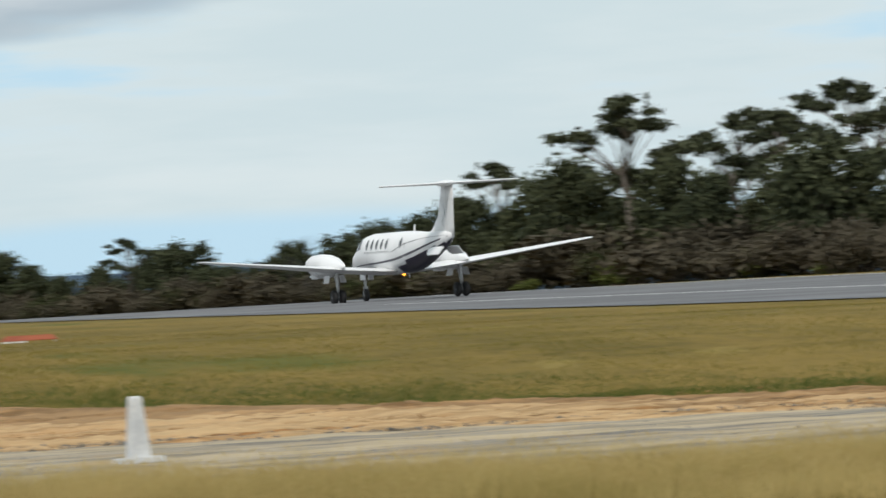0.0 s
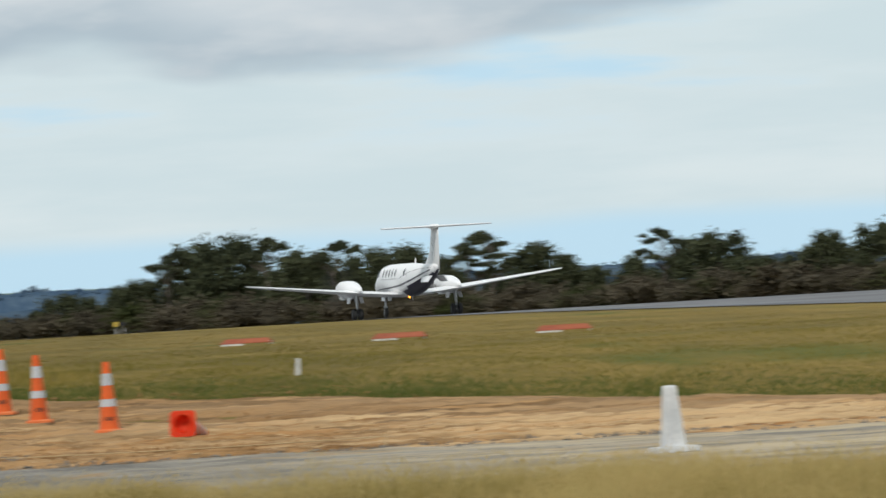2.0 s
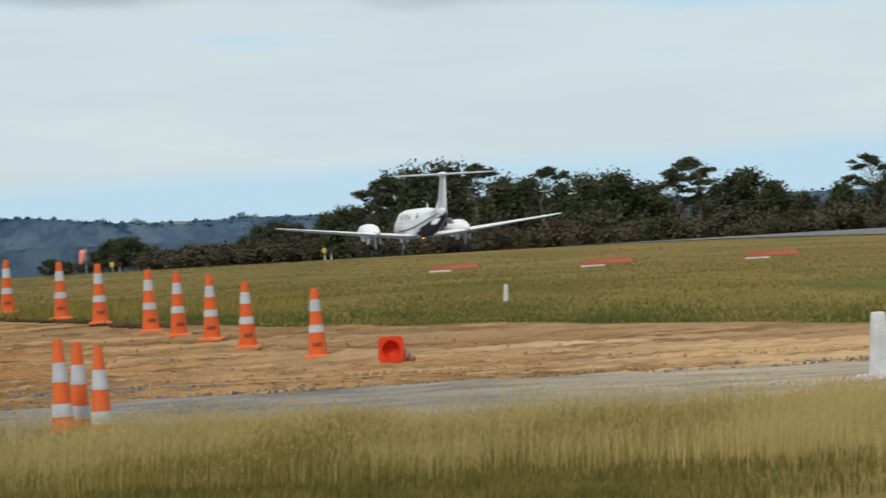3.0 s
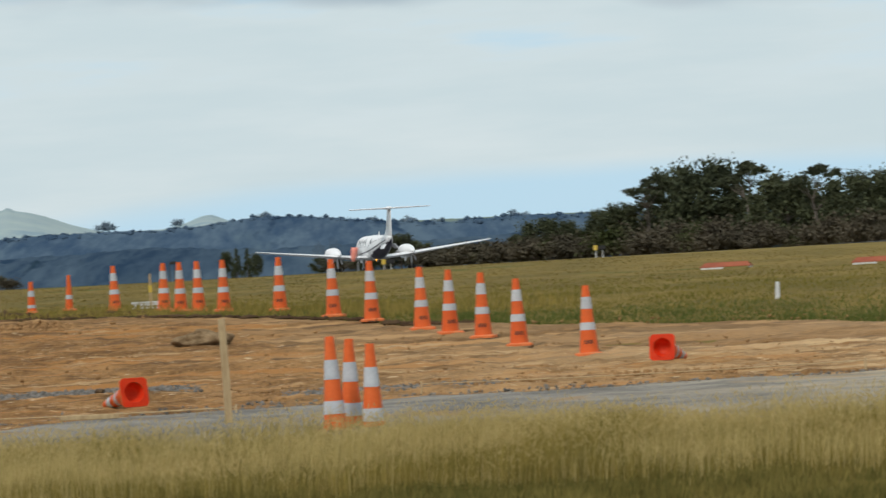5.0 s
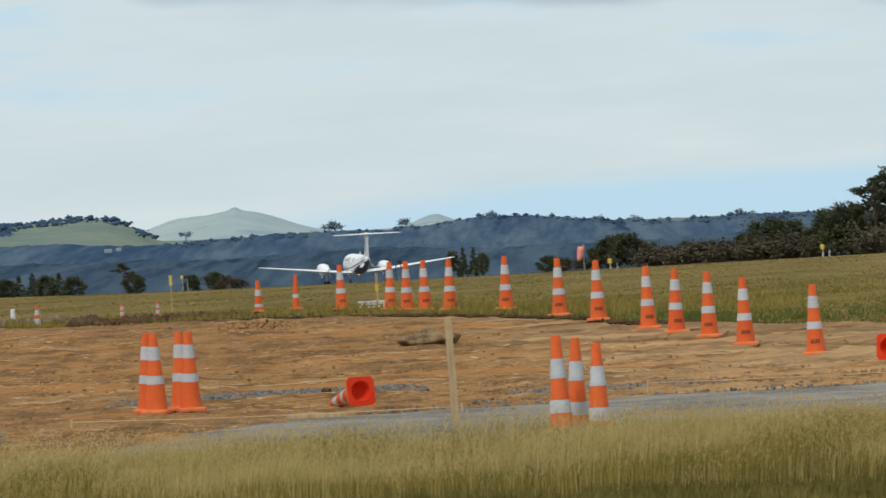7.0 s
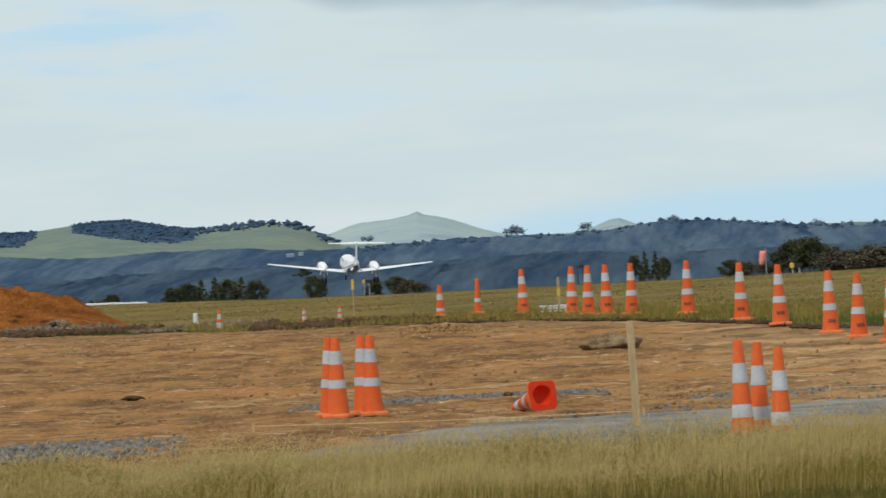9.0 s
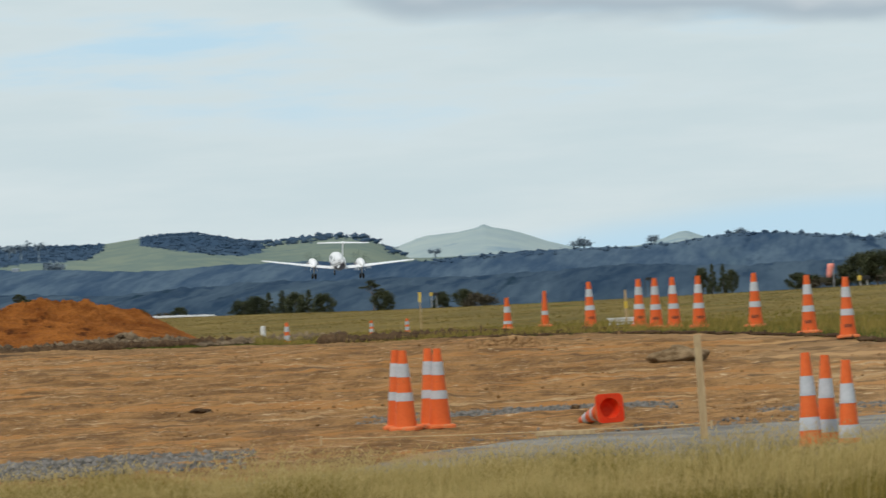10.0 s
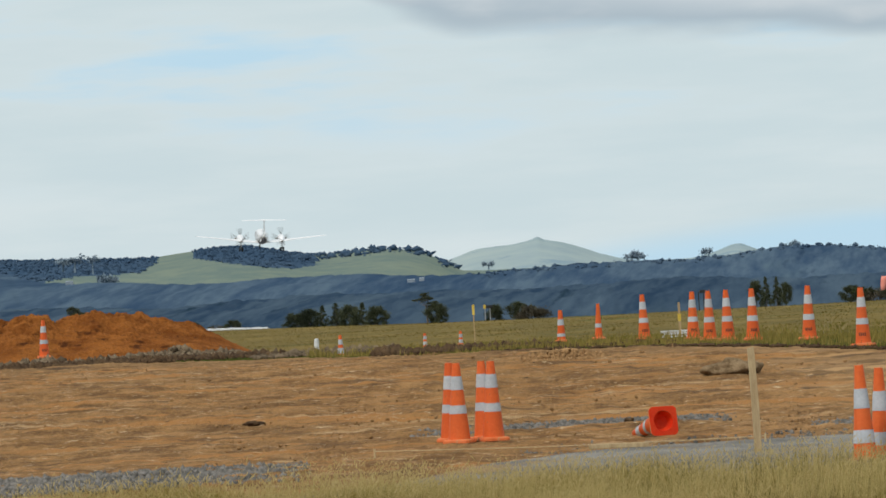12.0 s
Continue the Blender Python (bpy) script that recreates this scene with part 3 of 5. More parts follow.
        rod(bm, (0, 0, 0.28), (0, 0, 0.85), 0.045, 0.055, 10)
        rod(bm, (0, 0, 0.7), (0, 0.05, 1.35), 0.075, 0.08, 10)
        rod(bm, (-0.28, 0, 0.29), (0.28, 0, 0.29), 0.035, 0.035, 8)
        gear = part("main_gear", bm, M_METAL, a, "lowered twin-wheel main gear", m=pose(nx, 0.05, 0))
        bm = bmesh.new()
        rod(bm, (0, 0.05, 0.75), (0, 0.55, 1.25), 0.03, 0.03, 8)
        rod(bm, (0, -0.03, 0.42), (0, -0.2, 0.62), 0.022, 0.022, 6)
        rod(bm, (0, -0.2, 0.62), (0, -0.04, 0.84), 0.022, 0.022, 6)
        part("drag_brace", bm, M_METAL, gear)
        for sx in (-0.17, 0.17):
            part("rim", HUB, None, gear, m=pose(sx, 0, 0.29))
            part("tyre", TYRE, None, gear, m=pose(sx, 0, 0.29))
            bm = bmesh.new()
            box(bm, -0.012, 0.012, -0.15, 0.55, -0.30, 0.02, 0.01)
            part("gear_door", bm, M_WHITE, gear, "open white gear door", m=pose(sx * 1.75, 0.15, 1.15, 0, 14 * (-1 if sx > 0 else 1), 0))
    # nose gear
    bm = bmesh.new()
    rod(bm, (0, 0, 0.25), (0, 0.02, 1.2), 0.05, 0.06, 10)
    rod(bm, (-0.10, 0, 0.25), (0.10, 0, 0.25), 0.03, 0.03, 8)
    rod(bm, (-0.08, 0, 0.25), (-0.08, 0, 0.62), 0.022, 0.022, 6)
    rod(bm, (0.08, 0, 0.25), (0.08, 0, 0.62), 0.022, 0.022, 6)
    gear = part("nose_gear", bm, M_METAL, a, "lowered nose gear", m=pose(0, 4.5, 0))
    for nm, me in (("rim", HUB), ("tyre", TYRE)):
        part(nm, me, None, gear, m=pose(0, 0, 0.27) @ Matrix.Diagonal((0.85, 0.93, 0.93, 1)))
    for sx in (-1, 1):
        bm = bmesh.new()
        box(bm, -0.012, 0.012, -0.4, 0.3, -0.28, 0.0, 0.01)
        part("gear_door", bm, M_WHITE, gear, m=pose(sx * 0.17, -0.2, 1.17))
    # tail: fin with dorsal fillet, rudder, tailplane, ventral strakes
    bm = bmesh.new()
    secs = []
    for z, le, te, th in ((2.35, -3.3, -7.05, 0.04), (2.75, -4.5, -7.08, 0.055), (3.2, -5.25, -7.12, 0.075), (3.9, -5.6, -7.18, 0.085), (4.42, -5.85, -7.22, 0.085)):
        ch = le - te
        secs.append([(q[2] * 1.0, q[1], z) for q in foil(0, le, ch, 0.0, th * 1.1)])
    loft(bm, secs)
    fin = part("fin", bm, M_WHITE, a, smooth=True)
    bm = bmesh.new()
    for sx in (-1, 1):
        p = [(sx * 0.085, -6.45, 2.55), (sx * 0.085, -6.49, 2.55), (sx * 0.080, -6.59, 4.35), (sx * 0.080, -6.55, 4.35)]
        bm.faces.new([bm.verts.new(q) for q in p])
    part("rudder_gap", bm, M_GREY, fin, "thin grey rudder hinge line")
    # marking on the fin, a curl of navy
    for sx in (-1, 1):
        bm = bmesh.new()
        pts = [(-6.18 + 0.17 * math.sin(k * 0.75), 2.75 + 0.1 * k) for k in range(13)]
        for (ya, za), (yb, zb) in zip(pts, pts[1:]):
            bm.faces.new([bm.verts.new((sx * 0.105, y, z)) for y, z in ((ya, za), (yb, zb), (yb - 0.045, zb), (ya - 0.045, za))])
        part("fin_emblem", bm, M_NAVY, fin, "curling navy tail emblem")
    bm = bmesh.new()
    for s0, s1 in ((-1, 1),):
        loft(bm, [foil(x, le, ch, 4.47 + 0.0 * abs(x), 0.10) for x, le, ch in ((-2.8, -6.55, 0.62), (-2.7, -6.4, 0.78), (-1.4, -6.05, 1.10), (0, -5.7, 1.42), (1.4, -6.05, 1.10), (2.7, -6.4, 0.78), (2.8, -6.55, 0.62))])
    part("tailplane", bm, M_WHITE, a, smooth=True)
    bm = bmesh.new()
    loft(bm, [ring(y, 4.47, r, r * 0.9, 12, 2.0) for y, r in ((-5.2, 0.03), (-5.6, 0.11), (-6.4, 0.15), (-7.2, 0.10), (-7.5, 0.02))])
    part("tail_bullet", bm, M_WHITE, a, smooth=True)
    for sx in (-1, 1):
        bm = bmesh.new()
        secs = [[(sx * (x + t * 0.02), y, z + t * 0.015) for y, t in ((ya, -1), (yb, -1), (yb, 1), (ya, 1))] for x, z, ya, yb in ((0.30, 2.02, -4.7, -6.55), (0.52, 1.72, -5.15, -6.5))]
        loft(bm, secs)
        part("ventral_strake", bm, M_WHITE, a)
    bm = bmesh.new()
    rod(bm, (0, -2.2, 2.60), (0, -2.32, 2.98), 0.05, 0.03, 8)
    part("aerial", bm, M_WHITE, a)
    bm = bmesh.new()
    rod(bm, (0, -1.2, 1.1), (0, -1.28, 0.86), 0.03, 0.015, 6)
    part("belly_aerial", bm, M_GREY, a)
    bm = bmesh.new()
    bmesh.ops.create_icosphere(bm, subdivisions=2, radius=0.05, matrix=pose(0, -0.6, 1.03))
    part("beacon", bm, M_BEACON, a, "lit amber belly beacon")
    return a


PROPS = []
TYRE, HUB = wheel_mesh(0.29, 0.2), hub_mesh(0.29, 0.2)
AIRCRAFT = build_aircraft()

# ---------------------------------------------------------------- cones and posts


def frustum(bm, z0, r0, z1, r1, seg=20, wall=0.0):
    def circ(r, z):
        return [(r * math.cos(math.tau * i / seg), r * math.sin(math.tau * i / seg), z) for i in range(seg)]
    rings = [circ(r0, z0), circ(r1, z1)]
    if wall:
        rings += [circ(r1 - wall, z1), circ(r0 - wall, z0), circ(r0, z0)]
    return loft(bm, rings, cap=False)


def build_cone(h=0.9, bands=((0.345, 0.455), (0.655, 0.83)), ink=True, r0=0.126, r1=0.042, foot=0.35):
    c = thing("traffic_cone", "orange traffic cone with two pale reflective bands", "traffic cone")
    foot, r0 = foot * h / 0.9, r0 * h / 0.9

    def rad(f):
        return r0 + (r1 - r0) * f
    bm = bmesh.new()
    frustum(bm, 0.03, r0, h, r1, 20, 0.012)
    bm.faces.new([v for v in bm.verts if abs(v.co.z - h) < 1e-5 and math.hypot(v.co.x, v.co.y) > r1 - 0.002])
    body = part("body", bm, M_ORANGE, c, smooth=False)
    # shallow closed plug, added so the hollow foot doesn't go dark
    bm = bmesh.new()
    loft(bm, [[(r * math.cos(math.tau * i / 20), r * math.sin(math.tau * i / 20), z) for i in range(20)] for z, r in ((0.004, r0 - 0.014), (0.06 * h, r0 - 0.026), (0.11 * h, r0 - 0.05), (0.13 * h, 0.03))], cap=False)
    bm.faces.new([v for v in bm.verts if abs(v.co.z - 0.13 * h) < 1e-5])
    part("inner_face", bm, M_ORANGE_IN, body, "shallow red-orange plug that keeps the hollow foot bright")
    # square foot with a round hole, cut corners
    bm = bmesh.new()
    n = 32
    out, inn = [], []
    for i in range(n):
        a = math.tau * (i + 0.5) / n
        k = min(1 / max(abs(math.cos(a)), abs(math.sin(a))), 1.27)
        out.append((foot / 2 * k * math.cos(a), foot / 2 * k * math.sin(a)))
        inn.append(((r0 - 0.012) * math.cos(a), (r0 - 0.012) * math.sin(a)))
    rows = [[(x, y, 0.0) for x, y in inn], [(x, y, 0.0) for x, y in out], [(x, y, 0.025) for x, y in out], [(x * 0.95, y * 0.95, 0.04) for x, y in out], [(x, y, 0.045) for x, y in inn], [(x, y, 0.0) for x, y in inn]]
    loft(bm, rows, cap=False)
    bm.normal_update()
    for f in bm.faces:
        f.material_index = 1 if f.normal.z < -0.5 else 0
    part("foot", mesh_of(bm, "foot", [M_BASE, M_ORANGE_IN]), None, c, "dusty square rubber foot")
    for f0, f1 in bands:
        bm = bmesh.new()
        z0, z1 = 0.03 + (h - 0.03) * f0, 0.03 + (h - 0.03) * f1
        frustum(bm, z0, rad(f0) + 0.003, z1, rad(f1) + 0.003, 20)
        part("reflective_band", bm, M_BAND, c, "grey-white reflective band")
    if ink:
        # smudged stencilled mark near the foot
        bm = bmesh.new()
        for k in range(4):
            a0 = -math.pi / 2 + (k - 1.6) * 0.26
            for zz0, zz1 in ((0.12, 0.17),):
                q = []
                for a, z in ((a0, zz0), (a0 + 0.18, zz0), (a0 + 0.18, zz1), (a0, zz1)):
                    r = rad(z / h) + 0.005
                    q.append(bm.verts.new((r * math.cos(a), r * math.sin(a), 0.03 + z * h / 0.9)))
                bm.faces.new(q)
        part("stencil_mark", bm, M_INK, c, "faded black stencilled bars")
    return c


CONE = build_cone()
CONE_NEAR = build_cone(0.9, ((0.17, 0.31), (0.54, 0.75)), False, 0.112, 0.040)
CONE_MID = build_cone(0.66, ((0.12, 0.22), (0.50, 0.70)), False)
CONE_DUST = build_cone(0.9, ink=False, foot=0.32)
CONE_SMALL = build_cone(0.47, ((0.12, 0.38), (0.55, 0.80)), False, 0.14, 0.030)
CONE_TINY = build_cone(0.32, ((0.12, 0.38), (0.55, 0.80)), False, 0.14, 0.030)
CONE_SLIM = build_cone(0.75, ((0.30, 0.42),), False, 0.10, 0.034)
_used = set()


def put_cone(proto, az, d, turn, lean=0.0, label="", group="", z=None):
    x, y = at(az, d)
    m = pose(x, y, gz(x, y) + 0.045 if z is None else z, lean, lean * 0.6, turn)
    if proto.name in _used:
        c = copy_thing(proto, m)
    else:
        _used.add(proto.name)
        c, proto.matrix_basis = proto, m
    return tagged(c, label, "", group)


_rng = random.Random(4)
ROW = [(-2.11, 64.9), (-1.33, 67.6), (-0.93, 69.8), (-0.56, 71.2), (-0.25, 72.6), (0.31, 75.6), (0.74, 79.0), (1.34, 85.5), (1.97, 89.5), (2.25, 91.5), (2.455, 92.2), (2.64, 96.5), (3.19, 102.0)]
for k, (_az, _d) in enumerate(ROW):
    put_cone(CONE, _az, _d, _rng.uniform(-12, 12), _rng.uniform(-1.2, 1.2), "orange traffic cone with two pale bands along the clay edge" if k < 7 else "orange traffic cone with its foot in long grass", "cones along the clay")
put_cone(CONE_SLIM, 3.705, 108, 5, 2.0, "slim leaning orange cone with one pale band in grass", "cones along the clay")
put_cone(CONE_MID, 4.125, 107, 0, 0, "short orange cone with two pale bands in grass", "small cones")
put_cone(CONE_TINY, 5.26, 112, 20, 1, "short orange cone half hidden behind a soil berm", "small cones")
put_cone(CONE_TINY, 5.66, 112, 8, -1, "short orange cone half hidden behind a soil berm", "small cones")
put_cone(CONE_SMALL, 6.615, 107.6, -8, 0, "short orange cone beside stones", "small cones", gz(*at(6.615, 107.6)) - 0.015)
put_cone(CONE, 9.945, 122, 10, 1, "orange traffic cone beside the orange clay heap", "", 0.885)
for _az, _d, _s, _z in ((0.79, 47.3, -1.5, -0.07), (0.605, 47.8, 1.0, -0.11), (0.36, 47.2, 0.0, -0.155)):
    put_cone(CONE_NEAR, _az, _d, _rng.uniform(-20, 20), _s, "orange traffic cone with wide pale bands, foot hidden in grass", "cones by the gravel", _z)
for _az, _d, _s in ((5.335, 57.4, 0.5), (5.425, 58.2, 1.5), (5.045, 58.2, -1.0), (4.95, 57.6, 0.6)):
    put_cone(CONE_DUST, _az, _d, _rng.uniform(-20, 20), _s, "dusty orange traffic cone standing close beside another on gravel", "cones by the gravel", 0.04)


def fallen(az, d, turn, z):
    """A cone on its side: one edge of the foot and the tip touch the ground."""
    x, y = at(az, d)
    m = pose(x, y, z, 0, 0, turn) @ pose(0, 0, 0.172, -90 - 9.0, 0, 0)
    tagged(copy_thing(CONE_DUST, m), "orange cone lying on its side, red hollow foot showing", "traffic cone", "fallen cones")


fallen(-2.93, 61.5, -20, 0.075)
fallen(3.03, 55.6, 24, 0.035)


def survey_stake(name, az, d, top, w, label, z0=None, material=None, flag=False, tilt=0.0):
    x, y = at(az, d)
    z = gz(x, y) if z0 is None else z0
    s = thing(name, label, "stake", pose(x, y, z, 0, tilt, 10))
    bm = bmesh.new()
    h = top - z
    loft(bm, [[(-w / 2, -0.012, -0.05), (w / 2, -0.012, -0.05), (w / 2, 0.012, -0.05), (-w / 2, 0.012, -0.05)],
              [(-w / 2 + 0.003, -0.012, h * 0.5), (w / 2 + 0.004, -0.012, h * 0.5), (w / 2 + 0.004, 0.012, h * 0.5), (-w / 2 + 0.003, 0.012, h * 0.5)],
              [(-w / 2, -0.011, h - 0.01), (w / 2 - 0.004, -0.011, h), (w / 2 - 0.004, 0.011, h), (-w / 2, 0.011, h - 0.01)]])
    part("shaft", bm, material or M_TIMBER, s)
    if flag:
        bm = bmesh.new()
        box(bm, -w / 2 - 0.01, w / 2 + 0.01, -0.02, 0.02, h * 0.52, h * 0.70, 0.004)
        part("paint_band", bm, M_YELLOW, s, "yellow painted band")
    return s


survey_stake("survey_stake", 1.985, 49.5, 1.03, 0.070, "weathered flat timber survey stake in the gravel edge", tilt=-1.0)
survey_stake("marker_stake", 2.79, 98, 1.41, 0.042, "thin pale timber stake with a yellow band in grass", flag=True, tilt=0.5)


def runway_post():
    x, y = at(-8.435, 48.8)
    p = thing("marker_post", "white-painted square concrete post on a low pale base", "post", pose(x, y, gz(x, y) + 0.10, 0, -1.2, 12))
    bm = bmesh.new()
    loft(bm, [[(sx * w, sy * w, z) for sx, sy in ((-1, -1), (1, -1), (1, 1), (-1, 1))] for z, w in ((0.03, 0.100), (0.10, 0.094), (0.44, 0.068), (0.59, 0.058), (0.62, 0.048))])
    bmesh.ops.bevel(bm, geom=bm.edges[:], offset=0.008, segments=1, affect="EDGES")
    part("shaft", bm, M_PALE, p)
    bm = bmesh.new()
    box(bm, -0.22, 0.22, -0.16, 0.16, -0.03, 0.035, 0.012)
    part("base", bm, M_PALE, p, "low scuffed base slab")


runway_post()


def small_peg(az, d, z0, z1, r, label, name="marker_peg"):
    x, y = at(az, d)
    p = thing(name, label, "peg", pose(x, y, 0, 0, 2, 0))
    bm = bmesh.new()
    loft(bm, [[(rr * math.cos(math.tau * i / 10), rr * math.sin(math.tau * i / 10), z) for i in range(10)] for z, rr in ((z0 - 0.05, r * 1.3), (z0 + (z1 - z0) * 0.6, r), (z1 - 0.02, r * 0.9), (z1, r * 0.6))])
    part("shaft", bm, M_PALE, p)


small_peg(-4.245, 77, gz(*at(-4.245, 77)), 0.80, 0.032, "short white plastic peg in the grass")
small_peg(6.9, 113, gz(*at(6.9, 113)) + 0.05, 1.02, 0.055, "pale leaning marker cap at the clay edge")


def edge_marker(az, d, turn):
    """Low gable-shaped runway marker: orange sheet on a white front."""
    x, y = at(az, d)
    p = thing("runway_marker", "low gable-shaped runway marker, faded orange with a white panel", "runway marker", pose(x, y, gz(x, y) + 0.06, 0, 0, turn), "runway markers")
    L, W, H = 0.66, 0.40, 0.11
    bm = bmesh.new()
    loft(bm, [[(s * L, -W, 0), (s * (L - 0.12), 0, H), (s * L, W, 0), (s * L, W, -0.015), (s * (L - 0.12), 0, H - 0.015), (s * L, -W, -0.015)] for s in (-1, -0.3, 0.3, 1)])
    part("gable_sheet", bm, M_MARK, p)
    bm = bmesh.new()
    box(bm, -L + 0.04, -0.05, -W - 0.014, -W + 0.03, -0.10, -0.018, 0.004)
    part("white_panel", bm, M_PALE, p, "white end panel")
    for s in (-1, 1):
        bm = bmesh.new()
        box(bm, s * 0.6 - 0.02, s * 0.6 + 0.02, -0.3, 0.3, -0.12, 0.03, 0.004)
        part("leg", bm, M_GREY, p)


for _az, _d in ((-7.28, 120), (-5.425, 122), (-3.705, 130)):
    edge_marker(_az, _d, -9)


def distance_light(az, d, top, label, plate=True, legs=None):
    """Small yellow and black box lamp on two white legs."""
    x, y = at(az, d)
    z = gz(x, y)
    p = thing("airfield_light", label, "airfield light", pose(x, y, z, 0, 0, 8), "airfield lights")
    h = top - z
    for s in (-1, 1):
        bm = bmesh.new()
        rod(bm, (s * 0.16, 0, -0.05), (s * 0.16, 0, h - 0.1), 0.035, 0.03, 8)
        part("leg", bm, legs or M_PALE, p)
    bm = bmesh.new()
    box(bm, -0.10, 0.30, -0.14, 0.14, h - 0.2, h, 0.02)
    part("lamp_box", bm, M_BLACK, p)
    if not plate:
        return
    bm = bmesh.new()
    box(bm, -0.26, -0.105, -0.15, 0.15, h - 0.22, h + 0.02, 0.015)
    part("yellow_plate", bm, M_YELLOW, p, "yellow plate")


distance_light(-2.285, 250, 1.25, "yellow and black airfield lamp on white legs")
distance_light(0.105, 235, 1.17, "yellow and black airfield lamp on white legs")
distance_light(4.94, 330, 1.45, "yellow-faced sign box on dull metal legs in the grass", legs=M_METAL)
distance_light(2.53, 330, 1.66, "dark airfield lamp on dark legs behind the cones", False, M_BLACK)


def sign_post():
    x, y = at(5.1, 118)
    p = thing("sign_post", "thin timber post with a yellow top in the grass", "post", pose(x, y, gz(x, y)))
    bm = bmesh.new()
    box(bm, -0.012, 0.012, -0.012, 0.012, -0.1, 0.70, 0.003)
    part("shaft", bm, M_TIMBER, p)
    bm = bmesh.new()
    box(bm, -0.028, 0.028, -0.024, 0.024, 0.69, 0.93, 0.005)
    part("yellow_cap", bm, M_YELLOW, p)


sign_post()


def windsock():
    x, y = at(0.49, 330)
    z = gz(x, y)
    w = thing("windsock", "limp pink-red windsock hanging on a thin mast", "windsock", pose(x, y, z))
    bm = bmesh.new()
    rod(bm, (0.30, 0, -0.2), (0.30, 0, 1.95), 0.035, 0.02, 8)
    part("mast", bm, M_METAL, w)
    bm = bmesh.new()
    secs = []
    for k, (dx, dz, r) in enumerate(((0.15, 1.52, 0.21), (0.12, 1.2, 0.21), (0.08, 0.85, 0.19), (0.04, 0.5, 0.165), (0.0, 0.22, 0.13))):
        secs.append([(dx + r * math.cos(math.tau * i / 12) * (1 + 0.12 * math.sin(3 * i + k)), r * 0.8 * math.sin(math.tau * i / 12), dz * 0.70 + 0.72) for i in range(12)])
    loft(bm, secs)
    part("sock", bm, M_SOCK, w, "faded pink cloth sock", smooth=True)


windsock()


def plank_stack():
    x, y = at(2.80, 100)
    p = thing("plank_stack", "small stack of pale grey boards lying in grass", "boards", pose(x, y, gz(x, y) + 0.07, 0, 0, 4))
    for k, (x0, x1, z) in enumerate(((-0.33, 0.33, 0.0), (-0.30, 0.36, 0.055), (-0.36, 0.28, 0.10))):
        bm = bmesh.new()
        box(bm, x0, x1, -0.15 + 0.02 * k, 0.12 + 0.02 * k, z, z + 0.035, 0.004)
        part("board", bm, M_PALE, p)


plank_stack()


def loose_board(az, d, length, turn, z):
    x, y = at(az, d)
    p = thing("timber_batten", "pale timber batten lying on the gravel", "timber", pose(x, y, z, 0, 1, turn))
    bm = bmesh.new()
    box(bm, -length / 2, length / 2, -0.035, 0.035, 0, 0.045, 0.004)
    part("board", bm, M_TIMBER, p)


loose_board(3.55, 52.6, 0.62, 4, gz(*at(3.55, 52.6)) + 0.085)


def string_line(a, b, z, sag):
    """Taut string between two low pegs along the gravel's edge."""
    p, q = Vector((*at(*a), z)), Vector((*at(*b), z))
    s = thing("string_line", "pale builder's string stretched low over the gravel", "string", pose(*p))
    bm = bmesh.new()
    n = 14
    pts = [(q - p) * (k / n) - Vector((0, 0, sag * math.sin(math.pi * k / n))) for k in range(n + 1)]
    loft(bm, [[(v.x, v.y + 0.006 * math.cos(math.tau * k / 5), v.z + 0.006 * math.sin(math.tau * k / 5)) for k in range(5)] for v in pts])
    part("string", bm, M_TIMBER, s)
    for end in (Vector((0, 0, 0)), q - p):
        bm = bmesh.new()
        rod(bm, end - Vector((0, 0, 0.25)), end + Vector((0, 0, 0.03)), 0.012, 0.012, 6)
        part("peg", bm, M_TIMBER, s)


string_line((-5.2, 55.8), (-0.2, 56.0), 0.11, 0.02)
string_line((6.3, 54.4), (1.9, 52.2), 0.08, 0.02)

# ---------------------------------------------------------------- heaps, stones, clods


def blob(bm, centre, rx, ry, rz, seed, sub=3, rough=0.25):
    r = bmesh.ops.create_icosphere(bm, subdivisions=sub, radius=1.0)
    for v in r["verts"]:
        n = noise.fractal(v.co * 1.6 + Vector((seed * 3.1, seed, -seed)), 0.8, 2.1, 4)
        k = 1 + rough * n
        v.co = Vector(centre) + Vector((v.co.x * rx * k, v.co.y * ry * k, v.co.z * rz * k))


